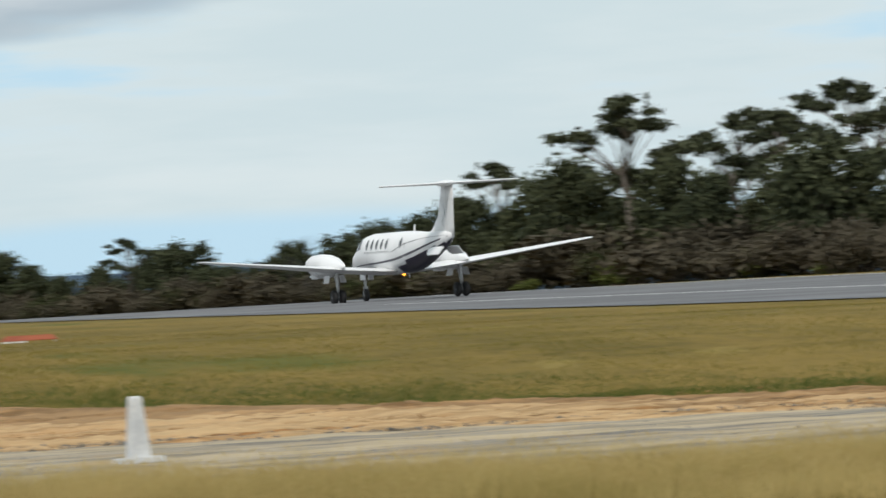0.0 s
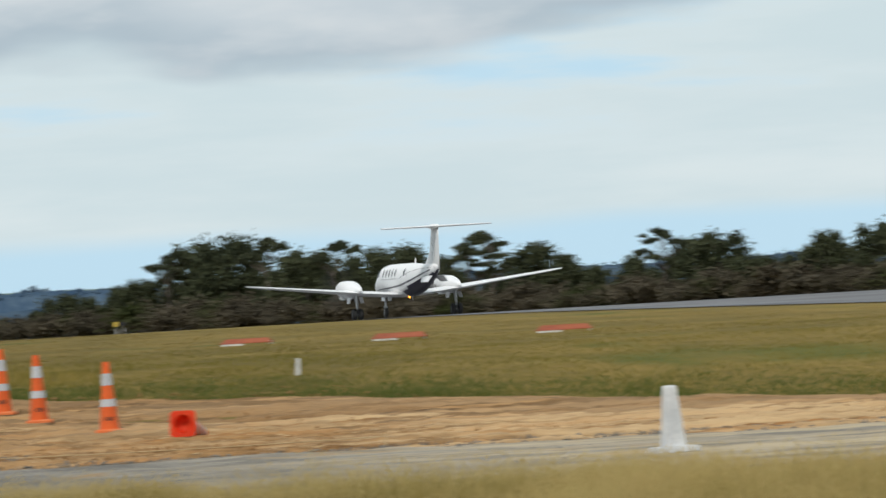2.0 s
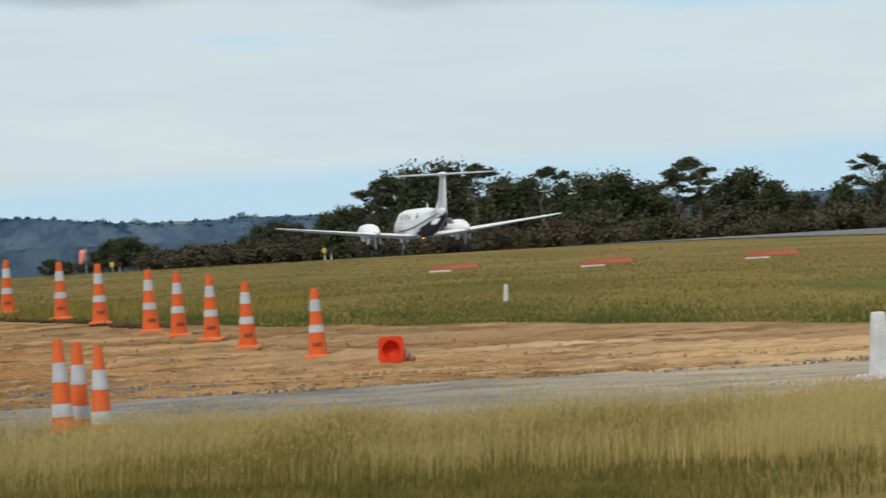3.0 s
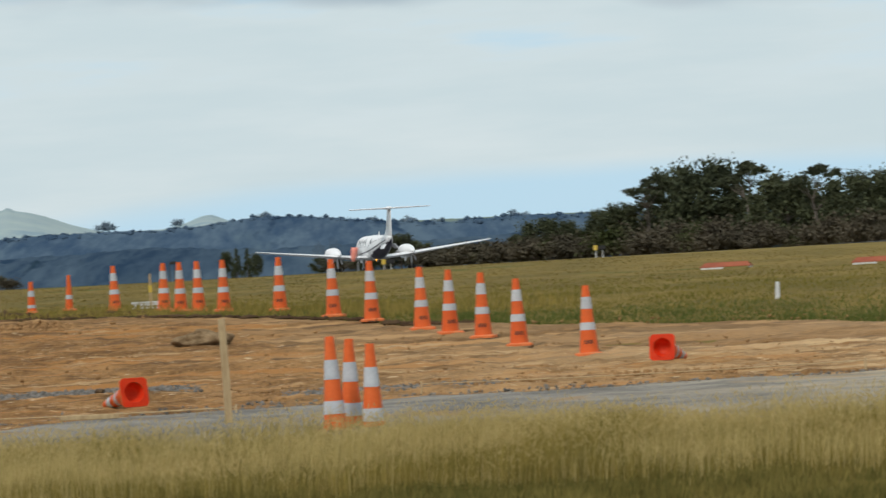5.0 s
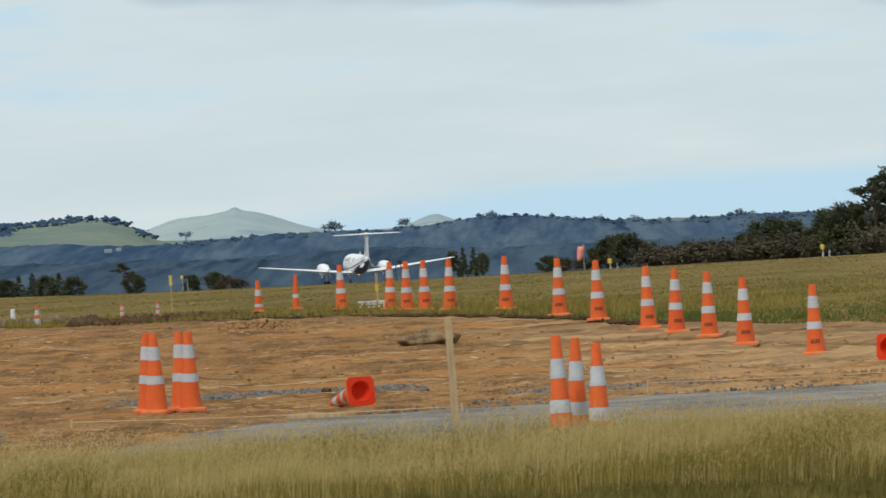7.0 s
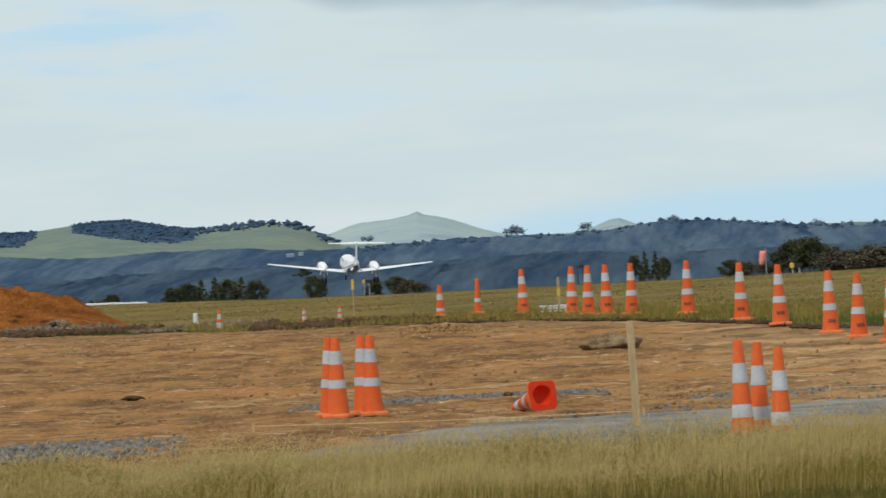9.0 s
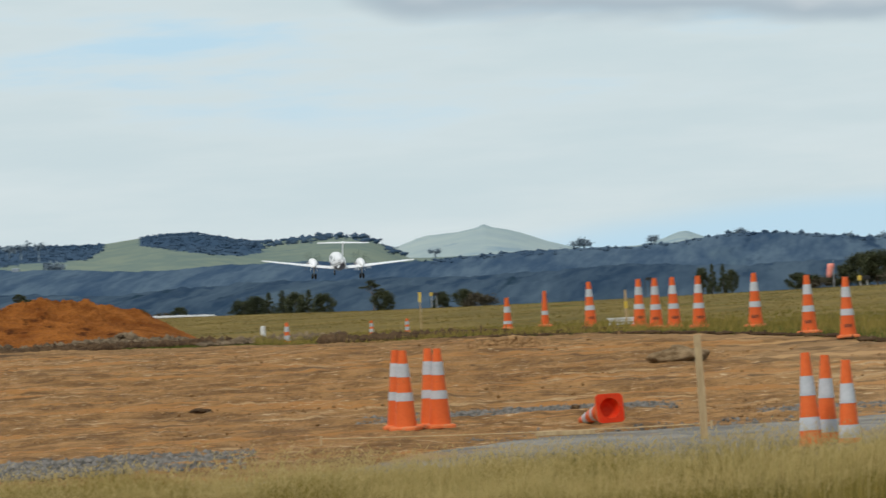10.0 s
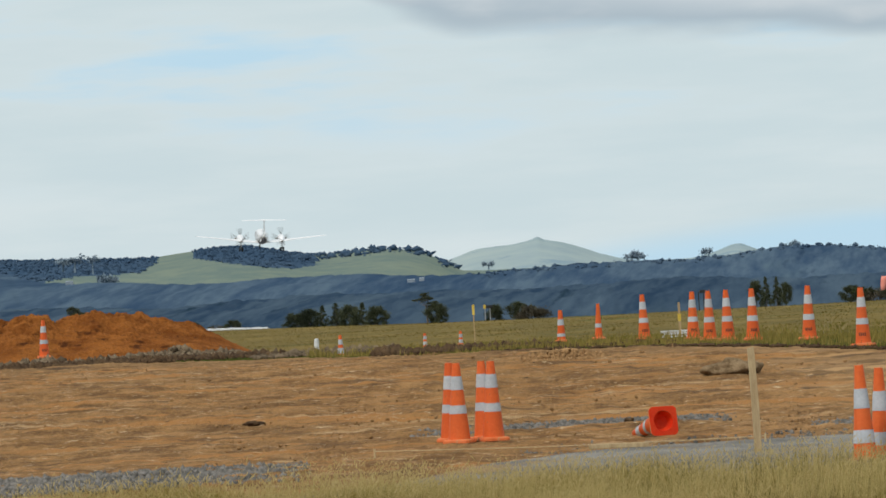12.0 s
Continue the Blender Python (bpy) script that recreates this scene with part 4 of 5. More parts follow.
def clay_heap():
    """Wide heap of loose clay with several tipped summits."""
    ax = np.linspace(0, 1, 420)
    ay = np.linspace(0, 1, 220)
    U, V = np.meshgrid(ax, ay)
    az = np.radians(7.55 + U * 4.9)
    R = 126 + V * 10
    x, y = -R * np.sin(az), R * np.cos(az)
    deg = np.degrees(az)
    prof = np.interp(deg, [7.55, 7.85, 8.25, 8.7, 9.0, 9.3, 9.6, 9.8, 10.0, 10.3, 10.7, 11.2, 12.0, 12.45], [0.02, 0.36, 0.76, 1.02, 1.20, 1.30, 1.18, 1.10, 1.30, 1.24, 1.02, 1.1, 0.8, 0])
    across = np.clip(1 - np.abs(V - 0.5) * 2, 0, 1) ** 0.8
    h = prof * across + across * prof * (0.14 * fbm(x * 1.3, y * 1.3, 11, 4) + 0.10 * fbm(x * 5, y * 5, 12, 4) + 0.05 * fbm(x * 13, y * 13, 14, 3))
    z = ground_z(x, y) - 0.05 + np.maximum(h, 0)
    n, m = U.shape[1], U.shape[0]
    i, j = np.meshgrid(np.arange(n - 1), np.arange(m - 1))
    f = np.stack([j * n + i, j * n + i + 1, (j + 1) * n + i + 1, (j + 1) * n + i], -1).reshape(-1, 4)[:, ::-1]
    ob = new("clay_heap", big_mesh("clay_heap", np.stack([x, y, z], -1).reshape(-1, 3), f, M_PILE, True))
    tagged(ob, "long heap of loose bright orange clay", "dirt heap")


clay_heap()


def scatter_stones(name, spots, material, label, category, seed):
    """Many small broken stones as one loose mass. spots: (az0, az1, d0, d1, count, size0, size1, heap)."""
    rng = np.random.RandomState(seed)
    ico = [(0, 0, 1), (0.894, 0, 0.447), (0.276, 0.851, 0.447), (-0.724, 0.526, 0.447), (-0.724, -0.526, 0.447), (0.276, -0.851, 0.447),
           (0.724, 0.526, -0.447), (-0.276, 0.851, -0.447), (-0.894, 0, -0.447), (-0.276, -0.851, -0.447), (0.724, -0.526, -0.447), (0, 0, -1)]
    fc = np.array([(0, 1, 2), (0, 2, 3), (0, 3, 4), (0, 4, 5), (0, 5, 1), (1, 6, 2), (2, 7, 3), (3, 8, 4), (4, 9, 5), (5, 10, 1), (2, 6, 7), (3, 7, 8), (4, 8, 9), (5, 9, 10), (1, 10, 6), (6, 11, 7), (7, 11, 8), (8, 11, 9), (9, 11, 10), (10, 11, 6)])
    ico = np.array(ico)
    cos, fs, base = [], [], 0
    for az0, az1, d0, d1, count, s0, s1, heap in spots:
        u = rng.beta(1.5, 1.5, count)
        a = np.radians(az0 + (az1 - az0) * u)
        w = rng.beta(1.6, 1.6, count)
        d = d0 + (d1 - d0) * w
        x, y = -d * np.sin(a), d * np.cos(a)
        bell = np.sin(np.pi * np.clip(u, 0.02, 0.98)) * np.sin(np.pi * np.clip(w, 0.05, 0.95))
        z = ground_z(x, y) + 0.05 + heap * bell * (0.7 + 0.5 * fbm(x * 1.5, y * 1.5, seed, 3)) * rng.uniform(0.2, 1, count)
        s = s0 + (s1 - s0) * rng.uniform(0, 1, count) ** 2.2
        jit = ico[None] * rng.uniform(0.5, 1.35, (count, 12, 1)) * (s[:, None, None] * rng.uniform(0.45, 1.4, (count, 1, 3)))
        cos.append((jit + np.stack([x, y, z], -1)[:, None]).reshape(-1, 3))
        fs.append((fc[None] + (base + 12 * np.arange(count))[:, None, None]).reshape(-1, 3))
        base += 12 * count
    ob = new(name, big_mesh(name, np.vstack(cos), np.vstack(fs), material))
    return tagged(ob, label, category, kind="stuff")


# dark cut of turf along the far side of the clay
CLAY_RIM = []
for _k in range(30):
    _a = -1.0 + _k * 0.2
    _d = float(np.interp(_a + 0.1, DIRT_AZ, DIRT_FAR))
    CLAY_RIM.append((_a, _a + 0.2, _d - 0.5, _d + 0.3, 110, 0.012, 0.034, 0.015))

scatter_stones("rubble", [(7.5, 9.75, 116, 121, 3400, 0.02, 0.10, 0.24), (8.1, 8.75, 117, 119, 700, 0.03, 0.11, 0.50), (9.6, 10.5, 118, 121, 400, 0.03, 0.12, 0.16), (6.0, 7.6, 109, 112, 420, 0.03, 0.13, 0.06), (6.35, 6.75, 108.5, 110, 160, 0.04, 0.12, 0.06)], M_RUBBLE, "grey-brown broken rubble along the foot of the clay heap", "rubble", 3)
scatter_stones("topsoil_berm", [(4.1, 6.25, 99.5, 101.5, 1800, 0.04, 0.10, 0.06), (5.15, 5.6, 99, 101, 260, 0.04, 0.10, 0.06), (5.85, 6.25, 99, 101, 420, 0.04, 0.12, 0.14), (2.7, 4.3, 93, 95, 150, 0.03, 0.06, 0.02), (7.2, 10.9, 112.5, 116.5, 3000, 0.03, 0.10, 0.10)] + CLAY_RIM, M_SOIL, "low dark berm of turned topsoil with roots", "soil", 4)
scatter_stones("gravel_stones", [(-19, 4.8, 44.5, 56, 15000, 0.010, 0.032, 0.0), (2.2, 5.9, 60.3, 63.2, 2600, 0.012, 0.034, 0.03), (7.0, 10.8, 49.5, 54.5, 6500, 0.012, 0.040, 0.05), (-1.2, 1.4, 56.6, 58.8, 1500, 0.012, 0.036, 0.02)], M_STONE, "loose grey crushed stone on the track and clay", "gravel", 5)
scatter_stones("clay_clods", [(-19, 12, 55, 62, 2200, 0.008, 0.022, 0.0), (-6, 11, 60, 74, 1700, 0.008, 0.028, 0.0), (2, 10.5, 76, 104, 900, 0.012, 0.036, 0.0), (3.6, 4.6, 79, 83, 700, 0.02, 0.05, 0.12), (-5, 2.0, 56.5, 59.5, 1800, 0.010, 0.034, 0.03)], M_CLOD, "small clods and crumbs of orange clay", "clods", 6)


def boulder(name, az, d, rx, ry, rz, z, seed, label, material):
    x, y = at(az, d)
    bm = bmesh.new()
    blob(bm, (0, 0, 0), rx, ry, rz, seed, 4, 0.32)
    blob(bm, (rx * 0.55, 0.05, rz * 0.15), rx * 0.55, ry * 0.7, rz * 0.7, seed + 3, 3, 0.3)
    ob = part(name, bm, material, None, smooth=True, m=pose(x, y, z))
    tagged(ob, label, "rock")


boulder("boulder", 2.225, 71.2, 0.38, 0.28, 0.165, gz(*at(2.27, 71.2)) + 0.12, 2, "half-buried tan boulder on the clay", M_ROCK)
boulder("soil_clod", 3.42, 61, 0.055, 0.05, 0.035, gz(*at(3.42, 61)) + 0.10, 5, "dark clod of soil on the clay", M_SOIL)
boulder("soil_clod", 7.65, 66, 0.13, 0.08, 0.03, gz(*at(7.65, 66)) + 0.09, 7, "dark clod of soil on the clay", M_SOIL)


def pale_patch():
    scatter_stones("pale_gravel_bank", [(7.4, 8.2, 318, 330, 900, 0.05, 0.11, 0.01)], M_PALE, "pale gravel bank at the far edge of the field", "gravel", 9)


pale_patch()

# ---------------------------------------------------------------- grass


def blades(name, n, az0, az1, d0, d1, h0, h1, w, material, label, seed, clump=0.6, lean=0.35, keep=None, heads=None):
    rng = np.random.RandomState(seed)
    az = rng.uniform(az0, az1, n)
    d = np.sqrt(rng.uniform(d0 ** 2, d1 ** 2, n))
    a = np.radians(az)
    x, y = -d * np.sin(a), d * np.cos(a)
    if keep is not None:
        k = keep(az, d, x, y, rng)
        az, d, x, y = az[k], d[k], x[k], y[k]
        n = len(x)
    tall = 0.5 + clump * fbm(x * 1.7, y * 0.9, seed, 4)
    h = (h0 + (h1 - h0) * np.clip(tall, 0, 1.2)) * rng.uniform(0.65, 1.15, n) * np.interp(az, [-12, -4], [0.80, 1.0]) * np.interp(d, [41, 45, 47], [1.0, 0.72, 1.0])
    z = ground_z(x, y) - 0.01
    th = rng.uniform(0, math.tau, n)
    wind = 0.12 * h
    lx = (np.cos(th) * lean * h * rng.uniform(0.2, 1, n)) + wind * 0.6
    ly = np.sin(th) * lean * h * rng.uniform(0.2, 1, n)
    ww = w * rng.uniform(0.6, 1.4, n)
    ph = rng.uniform(-0.9, 0.9, n)
    ux, uy = np.cos(ph) * ww / 2, np.sin(ph) * ww / 2
    co = np.empty((n, 5, 3), np.float32)
    co[:, 0] = np.stack([x - ux, y - uy, z], -1)
    co[:, 1] = np.stack([x + ux, y + uy, z], -1)
    mx, my, mz = x + lx * 0.35, y + ly * 0.35, z + h * 0.6
    co[:, 2] = np.stack([mx + ux * 0.8, my + uy * 0.8, mz], -1)
    co[:, 3] = np.stack([mx - ux * 0.8, my - uy * 0.8, mz], -1)
    co[:, 4] = np.stack([x + lx, y + ly, z + h * 0.97], -1)
    b = 5 * np.arange(n)[:, None]
    f = np.concatenate([b + [[0, 1, 2]], b + [[0, 2, 3]], b + [[3, 2, 4]]])
    ob = new(name, big_mesh(name, co.reshape(-1, 3), f, material))
    tagged(ob, label, "grass", kind="stuff")
    if heads:
        k = rng.uniform(0, 1, n) < heads
        p = co[k, 4]
        m = len(p)
        L, W = rng.uniform(0.03, 0.09, m), rng.uniform(0.0022, 0.0050, m)
        dx, dz = rng.uniform(-0.8, 1.0, m) * L, rng.uniform(0.1, 1.0, m) * L
        q = np.empty((m, 4, 3), np.float32)
        q[:, 0] = p
        q[:, 1] = p + np.stack([dx * 0.5 + W, 0 * L, dz * 0.5], -1)
        q[:, 2] = p + np.stack([dx, 0 * L, dz], -1)
        q[:, 3] = p + np.stack([dx * 0.5 - W, 0 * L, dz * 0.5], -1)
        fq = (4 * np.arange(m)[:, None] + [[0, 1, 2, 3]])
        ob = new("grass_seed_heads", big_mesh("grass_seed_heads", q.reshape(-1, 3), fq, M_SEED))
        tagged(ob, "pale feathery seed heads over the long grass", "grass", kind="stuff")


def fringe(az, d, x, y, rng):
    near = 37.6 + 0.8 * fbm(az * 1.1, az * 0, 17, 4)
    far = 44.6 + 0.5 * fbm(az * 2, az * 0, 2, 4)
    u = rng.uniform(0, 1, len(d))
    return (u < np.clip((far - d) / 2.6, 0.0, 1)) & (u < np.clip((d - near) / 2.4, 0.04, 1) ** 1.5)


def greener(az, d, x, y, rng):
    return fringe(az, d, x, y, rng) & (rng.uniform(0, 1, len(d)) < np.clip((az + 7.5) / 4.5, 0.08, 1))


def bleached(az, d, x, y, rng):
    return fringe(az, d, x, y, rng) & (rng.uniform(0, 1, len(d)) > np.clip((az + 6.5) / 4, 0.0, 0.60))


blades("long_grass", 190000, -18.5, 11.5, 38.0, 45.5, 0.20, 0.45, 0.0052, M_BLADE, "tall grass turning from green to straw, going to seed", 21, clump=0.75, lean=0.17, keep=greener, heads=0.35)
blades("bleached_grass", 200000, -18.5, 11.5, 38.0, 45.5, 0.22, 0.47, 0.0044, M_STRAW, "tall bleached straw grass going to seed", 26, clump=0.75, lean=0.17, keep=bleached, heads=0.4)
blades("green_undergrowth", 110000, -18.5, 11.5, 34.0, 44.5, 0.05, 0.19, 0.009, M_UNDER, "short green grass under the long straw", 22, clump=0.7, keep=lambda az, d, x, y, rng: rng.uniform(0, 1, len(d)) < np.clip((az + 9) / 5, 0.12, 1))


def stray(az, d, x, y, rng):
    return rng.uniform(0, 1, len(d)) < np.clip((46.8 + 0.8 * fbm(az * 2.5, az * 0, 12, 4) - d) / 4, 0, 1) ** 1.5


blades("stray_stalks", 26000, -18.5, 11.5, 40.5, 46.6, 0.28, 0.58, 0.0040, M_STRAW, "sparse pale grass stalks at the gravel edge", 27, clump=0.5, lean=0.42, keep=stray, heads=0.75)


def beyond(az, d, x, y, rng):
    edge = np.interp(az, DIRT_AZ, DIRT_FAR) + 0.5 * fbm(az * 1.5, az * 0.3, 5, 5)
    return (d > edge - 0.2) & (rng.uniform(0, 1, len(d)) < np.clip(1.25 - (d - edge) / 28, 0.12, 1))


blades("verge_grass", 200000, -18.5, 11.5, 58, 125, 0.03, 0.085, 0.012, M_TUFT, "rough green and straw grass along the clay edge", 23, keep=beyond)


def clay_edge(az, d, x, y, rng):
    edge = np.interp(az, DIRT_AZ, DIRT_FAR) + 0.5 * fbm(az * 1.5, az * 0.3, 5, 5)
    return (d > edge - 0.3) & (rng.uniform(0, 1, len(d)) < np.clip(1 - (d - edge) / 7, 0, 1) ** 1.5)


blades("green_edge_grass", 900000, -18.5, 11.5, 58, 125, 0.04, 0.11, 0.010, M_FRESH, "fresh green grass at the edge of the clay", 28, keep=clay_edge)


def off_runway(az, d, x, y, rng):
    return along(x, y)[1] < 65


blades("field_grass", 110000, -18.5, 11.5, 100, 330, 0.015, 0.045, 0.035, M_MOWN, "mown dry airfield grass", 24, keep=off_runway)


def tufts_near_cones(az, d, x, y, rng):
    edge = np.interp(az, DIRT_AZ, DIRT_FAR)
    return (d > edge + 0.5) & (d < edge + 12)


blades("straw_tussocks", 30000, -2, 7, 78, 125, 0.10, 0.26, 0.012, M_BLADE, "pale straw tussocks in the verge", 25, clump=0.9, keep=tufts_near_cones)

# ---------------------------------------------------------------- trees


def leaf_cloud(rng, centres, count, size, flat=0.75):
    """Leaf clumps: bent pairs of small triangles around several limbs' ends."""
    cs = np.array([c[:3] for c in centres])
    rs = np.array([c[3] for c in centres])
    pick = rng.choice(len(cs), count, p=rs ** 2 / (rs ** 2).sum())
    v = rng.normal(size=(count, 3))
    v /= np.linalg.norm(v, axis=1)[:, None]
    rad = np.minimum(np.abs(rng.normal(0, 0.5, count)) + 0.15, 1.15) * (1 + 0.22 * np.sin(3.1 * v[:, 0] * 2 + 1.7 * pick) * np.cos(4.3 * v[:, 1] + pick))
    p = cs[pick] + v * (rad * rs[pick])[:, None] * np.array([1, 1, flat])
    a = rng.normal(size=(count, 3))
    a /= np.linalg.norm(a, axis=1)[:, None]
    b = np.cross(a, rng.normal(size=(count, 3)))
    b /= np.linalg.norm(b, axis=1)[:, None]
    s = (size * rng.uniform(0.5, 1.5, count))[:, None]
    co = np.stack([p - a * s, p + b * s * 0.6, p + a * s, p - b * s * 0.6 + np.cross(a, b) * s * 0.4], 1)
    f = 4 * np.arange(count)[:, None]
    faces = np.concatenate([f + [[0, 1, 2]], f + [[0, 2, 3]]])
    return co.reshape(-1, 3), faces


def build_tree(name, label, kindname, h, spread, seed, leaves, size, material):
    """Tapered trunk, limbs and a crown with gaps; kindname: broad, gum or column."""
    rng = np.random.RandomState(seed)
    t = thing(name, label, "tree")
    bm = bmesh.new()
    top = h * (0.86 if kindname == "gum" else 0.75)
    bend = rng.uniform(-0.06, 0.06, (6, 2)) * h
    pts = [Vector((0, 0, -0.4))] + [Vector((bend[k][0] * k / 5, bend[k][1] * k / 5, top * (k + 1) / 6)) for k in range(6)]
    r = 0.028 * h
    for k in range(6):
        rod(bm, pts[k], pts[k + 1], r * (1 - k / 7), r * (1 - (k + 1) / 7), 8)
    centres = []
    n = {"gum": 40, "broad": 22, "column": 14}[kindname]
    for k in range(n):
        u = (k + 0.5) / n
        ang = k * 2.4 + rng.uniform(-0.5, 0.5)
        if kindname == "gum":
            # umbrella-like heads of foliage on long bare limbs
            head = k % 8
            ang = head * 2.4 + 0.4 + rng.uniform(-0.55, 0.55)
            zz = h * ((0.90, 0.70, 0.80, 0.93, 0.62, 0.76, 0.86, 0.56)[head] + rng.uniform(-0.035, 0.045))
            rr = spread * (0.20, 0.85, 0.65, 0.45, 0.75, 1.0, 0.75, 0.5)[head] * rng.uniform(0.55, 1.3)
            br = spread * rng.uniform(0.15, 0.30)
        elif kindname == "broad":
            zz = h * (0.12 + 0.80 * u)
            rr = spread * math.sqrt(max(0.05, 1 - (u - 0.25) ** 2 * 1.5)) * rng.uniform(0.3, 0.9)
            br = spread * rng.uniform(0.28, 0.48)
        else:
            zz = h * (0.08 + 0.86 * u)
            rr = spread * (1.05 - u) * rng.uniform(0.2, 0.8)
            br = spread * (0.62 - 0.38 * u)
        c = Vector((math.cos(ang) * rr, math.sin(ang) * rr, zz))
        centres.append((*c, br))
        k0 = min(5, max(1, int(zz / top * 6) - 1))
        rod(bm, pts[k0], c, r * (0.14 if kindname == "gum" else 0.3), r * 0.06, 6)
    part("trunk", bm, M_BARK, t, "grey-brown bark")
    co, f = leaf_cloud(rng, centres, leaves, size, 0.42 if kindname == "gum" else 0.8)
    part("crown", big_mesh("crown", co, f, material), None, t)
    return t


def build_bush(name, label, w, h, seed, leaves, size, material):
    rng = np.random.RandomState(seed)
    t = thing(name, label, "shrub")
    centres = [(rng.uniform(-0.6, 0.6) * w, rng.uniform(-0.5, 0.5) * w, h * rng.uniform(0.2, 0.7), h * rng.uniform(0.28, 0.5)) for k in range(9)]
    co, f = leaf_cloud(rng, centres, leaves, size)
    part("crown", big_mesh("crown", co, f, material), None, t)
    bm = bmesh.new()
    for c in centres:
        rod(bm, (c[0] * 0.3, c[1] * 0.3, -0.2), c[:3], 0.05, 0.015, 5)
    part("woody_base", bm, M_BARK, t)
    return t


PROTOS = {
    "a": build_tree("evergreen_tree", "dark spreading evergreen tree beyond the runway", "broad", 10, 5.2, 1, 9000, 0.22, M_LEAF),
    "b": build_tree("evergreen_tree", "dark spreading evergreen tree beyond the runway", "broad", 10, 4.2, 2, 7500, 0.21, M_LEAF),
    "c": build_tree("evergreen_tree", "dark dense evergreen tree beyond the runway", "broad", 10, 6.3, 3, 10500, 0.23, M_LEAF),
    "g": build_tree("gum_tree", "tall gum tree with open clumps of leaves and sky gaps", "gum", 14, 4.6, 4, 6000, 0.20, M_GUM),
    "h": build_tree("gum_tree", "tall gum tree with open clumps of leaves and sky gaps", "gum", 14, 4.0, 5, 5400, 0.20, M_GUM),
    "k": build_tree("conifer_tree", "dark upright conifer at the field's rim", "column", 9, 2.2, 6, 3600, 0.17, M_LEAF),
    "s": build_bush("scrub_bush", "grey-brown scrub bush under the trees", 3.2, 3.2, 7, 5200, 0.115, M_SCRUB),
    "u": build_bush("scrub_bush", "grey-brown scrub bush under the trees", 2.4, 2.4, 8, 4200, 0.105, M_SCRUB),
    "y": build_bush("green_bush", "yellow-green rounded bush at the runway edge", 1.6, 1.7, 9, 1200, 0.15, M_BUSH),
}
P_H = {"a": 10.4, "b": 10.4, "c": 10.6, "g": 14.2, "h": 14.2, "k": 9.2, "s": 3.3, "u": 2.5, "y": 1.8}
_placed = set()


def plant(key, az, d, top_el, turn=0.0, wide=1.0, z=None):
    """top_el: how high the top stands over eye level, in degrees, as seen by the viewer."""
    x, y = at(az, d)
    zz = gz(x, y) if z is None else z
    k = max(0.2, (EYE + d * math.tan(radians(top_el)) - zz) / P_H[key])
    p = PROTOS[key]
    m = pose(x, y, zz, 0, 0, turn)
    if key in _placed:
        t = copy_thing(p, m)
    else:
        _placed.add(key)
        t, p.matrix_basis = p, m
    t.scale = (k * wide, k * wide, k)
    return t


def tree_dist(az):
    return float(np.interp(az, [-20, -17, -12, -8, -4, -2, 0], [235, 250, 300, 355, 430, 480, 540]))


_r = random.Random(11)
SKYLINE = [  # bearing, top, kind
    (-18.6, 1.9, "g"), (-17.9, 1.3, "a"), (-17.3, 2.0, "h"), (-16.75, 2.03, "g"), (-16.3, 1.35, "c"), (-15.9, 1.72, "h"), (-15.35, 1.76, "g"), (-15.0, 1.1, "b"), (-14.55, 1.30, "b"), (-14.1, 1.97, "h"),
    (-13.6, 1.33, "a"), (-13.15, 1.10, "c"), (-12.65, 1.30, "h"), (-12.2, 0.95, "a"), (-11.75, 0.78, "b"), (-11.3, 0.70, "c"), (-10.85, 0.60, "a"), (-10.3, 0.55, "b"), (-9.9, 0.22, "u"), (-9.4, 0.28, "b"),
    (-9.05, 0.60, "a"), (-8.75, 0.52, "c"), (-8.45, 0.66, "h"), (-8.1, 0.38, "b"), (-7.7, 0.28, "a"), (-7.35, 0.42, "b"), (-7.0, 0.60, "b"), (-6.5, 0.74, "g"), (-6.25, 0.62, "g"), (-5.9, 0.50, "b"), (-5.5, 0.64, "a"), (-5.15, 0.62, "c"),
    (-4.75, 0.72, "g"), (-4.4, 0.66, "a"), (-4.0, 0.80, "g"), (-3.55, 0.85, "c"), (-3.2, 0.80, "a"), (-2.85, 0.70, "h"), (-2.55, 0.42, "b"), (-2.3, 0.36, "b"), (-1.95, 0.25, "b"), (-1.65, 0.28, "c"), (-1.35, 0.12, "b"), (-1.0, 0.05, "b")]
for _az, _top, _k in SKYLINE:
    plant(_k, _az, tree_dist(_az) + _r.uniform(-8, 14), _top, _r.uniform(0, 360), _r.uniform(0.85, 1.15))
# second row fills between them
for k in range(46):
    _az = -18.8 + k * 0.385
    _top = float(np.interp(_az, [-19, -16, -14, -12, -10, -8, -6, -4, -2.5, -1], [0.95, 0.95, 0.85, 0.55, 0.30, 0.22, 0.36, 0.50, 0.22, 0.02])) * _r.uniform(0.75, 1.1)
    plant(_r.choice("abc"), _az + _r.uniform(-0.12, 0.12), tree_dist(_az) + _r.uniform(10, 26), _top, _r.uniform(0, 360), _r.uniform(0.9, 1.3))
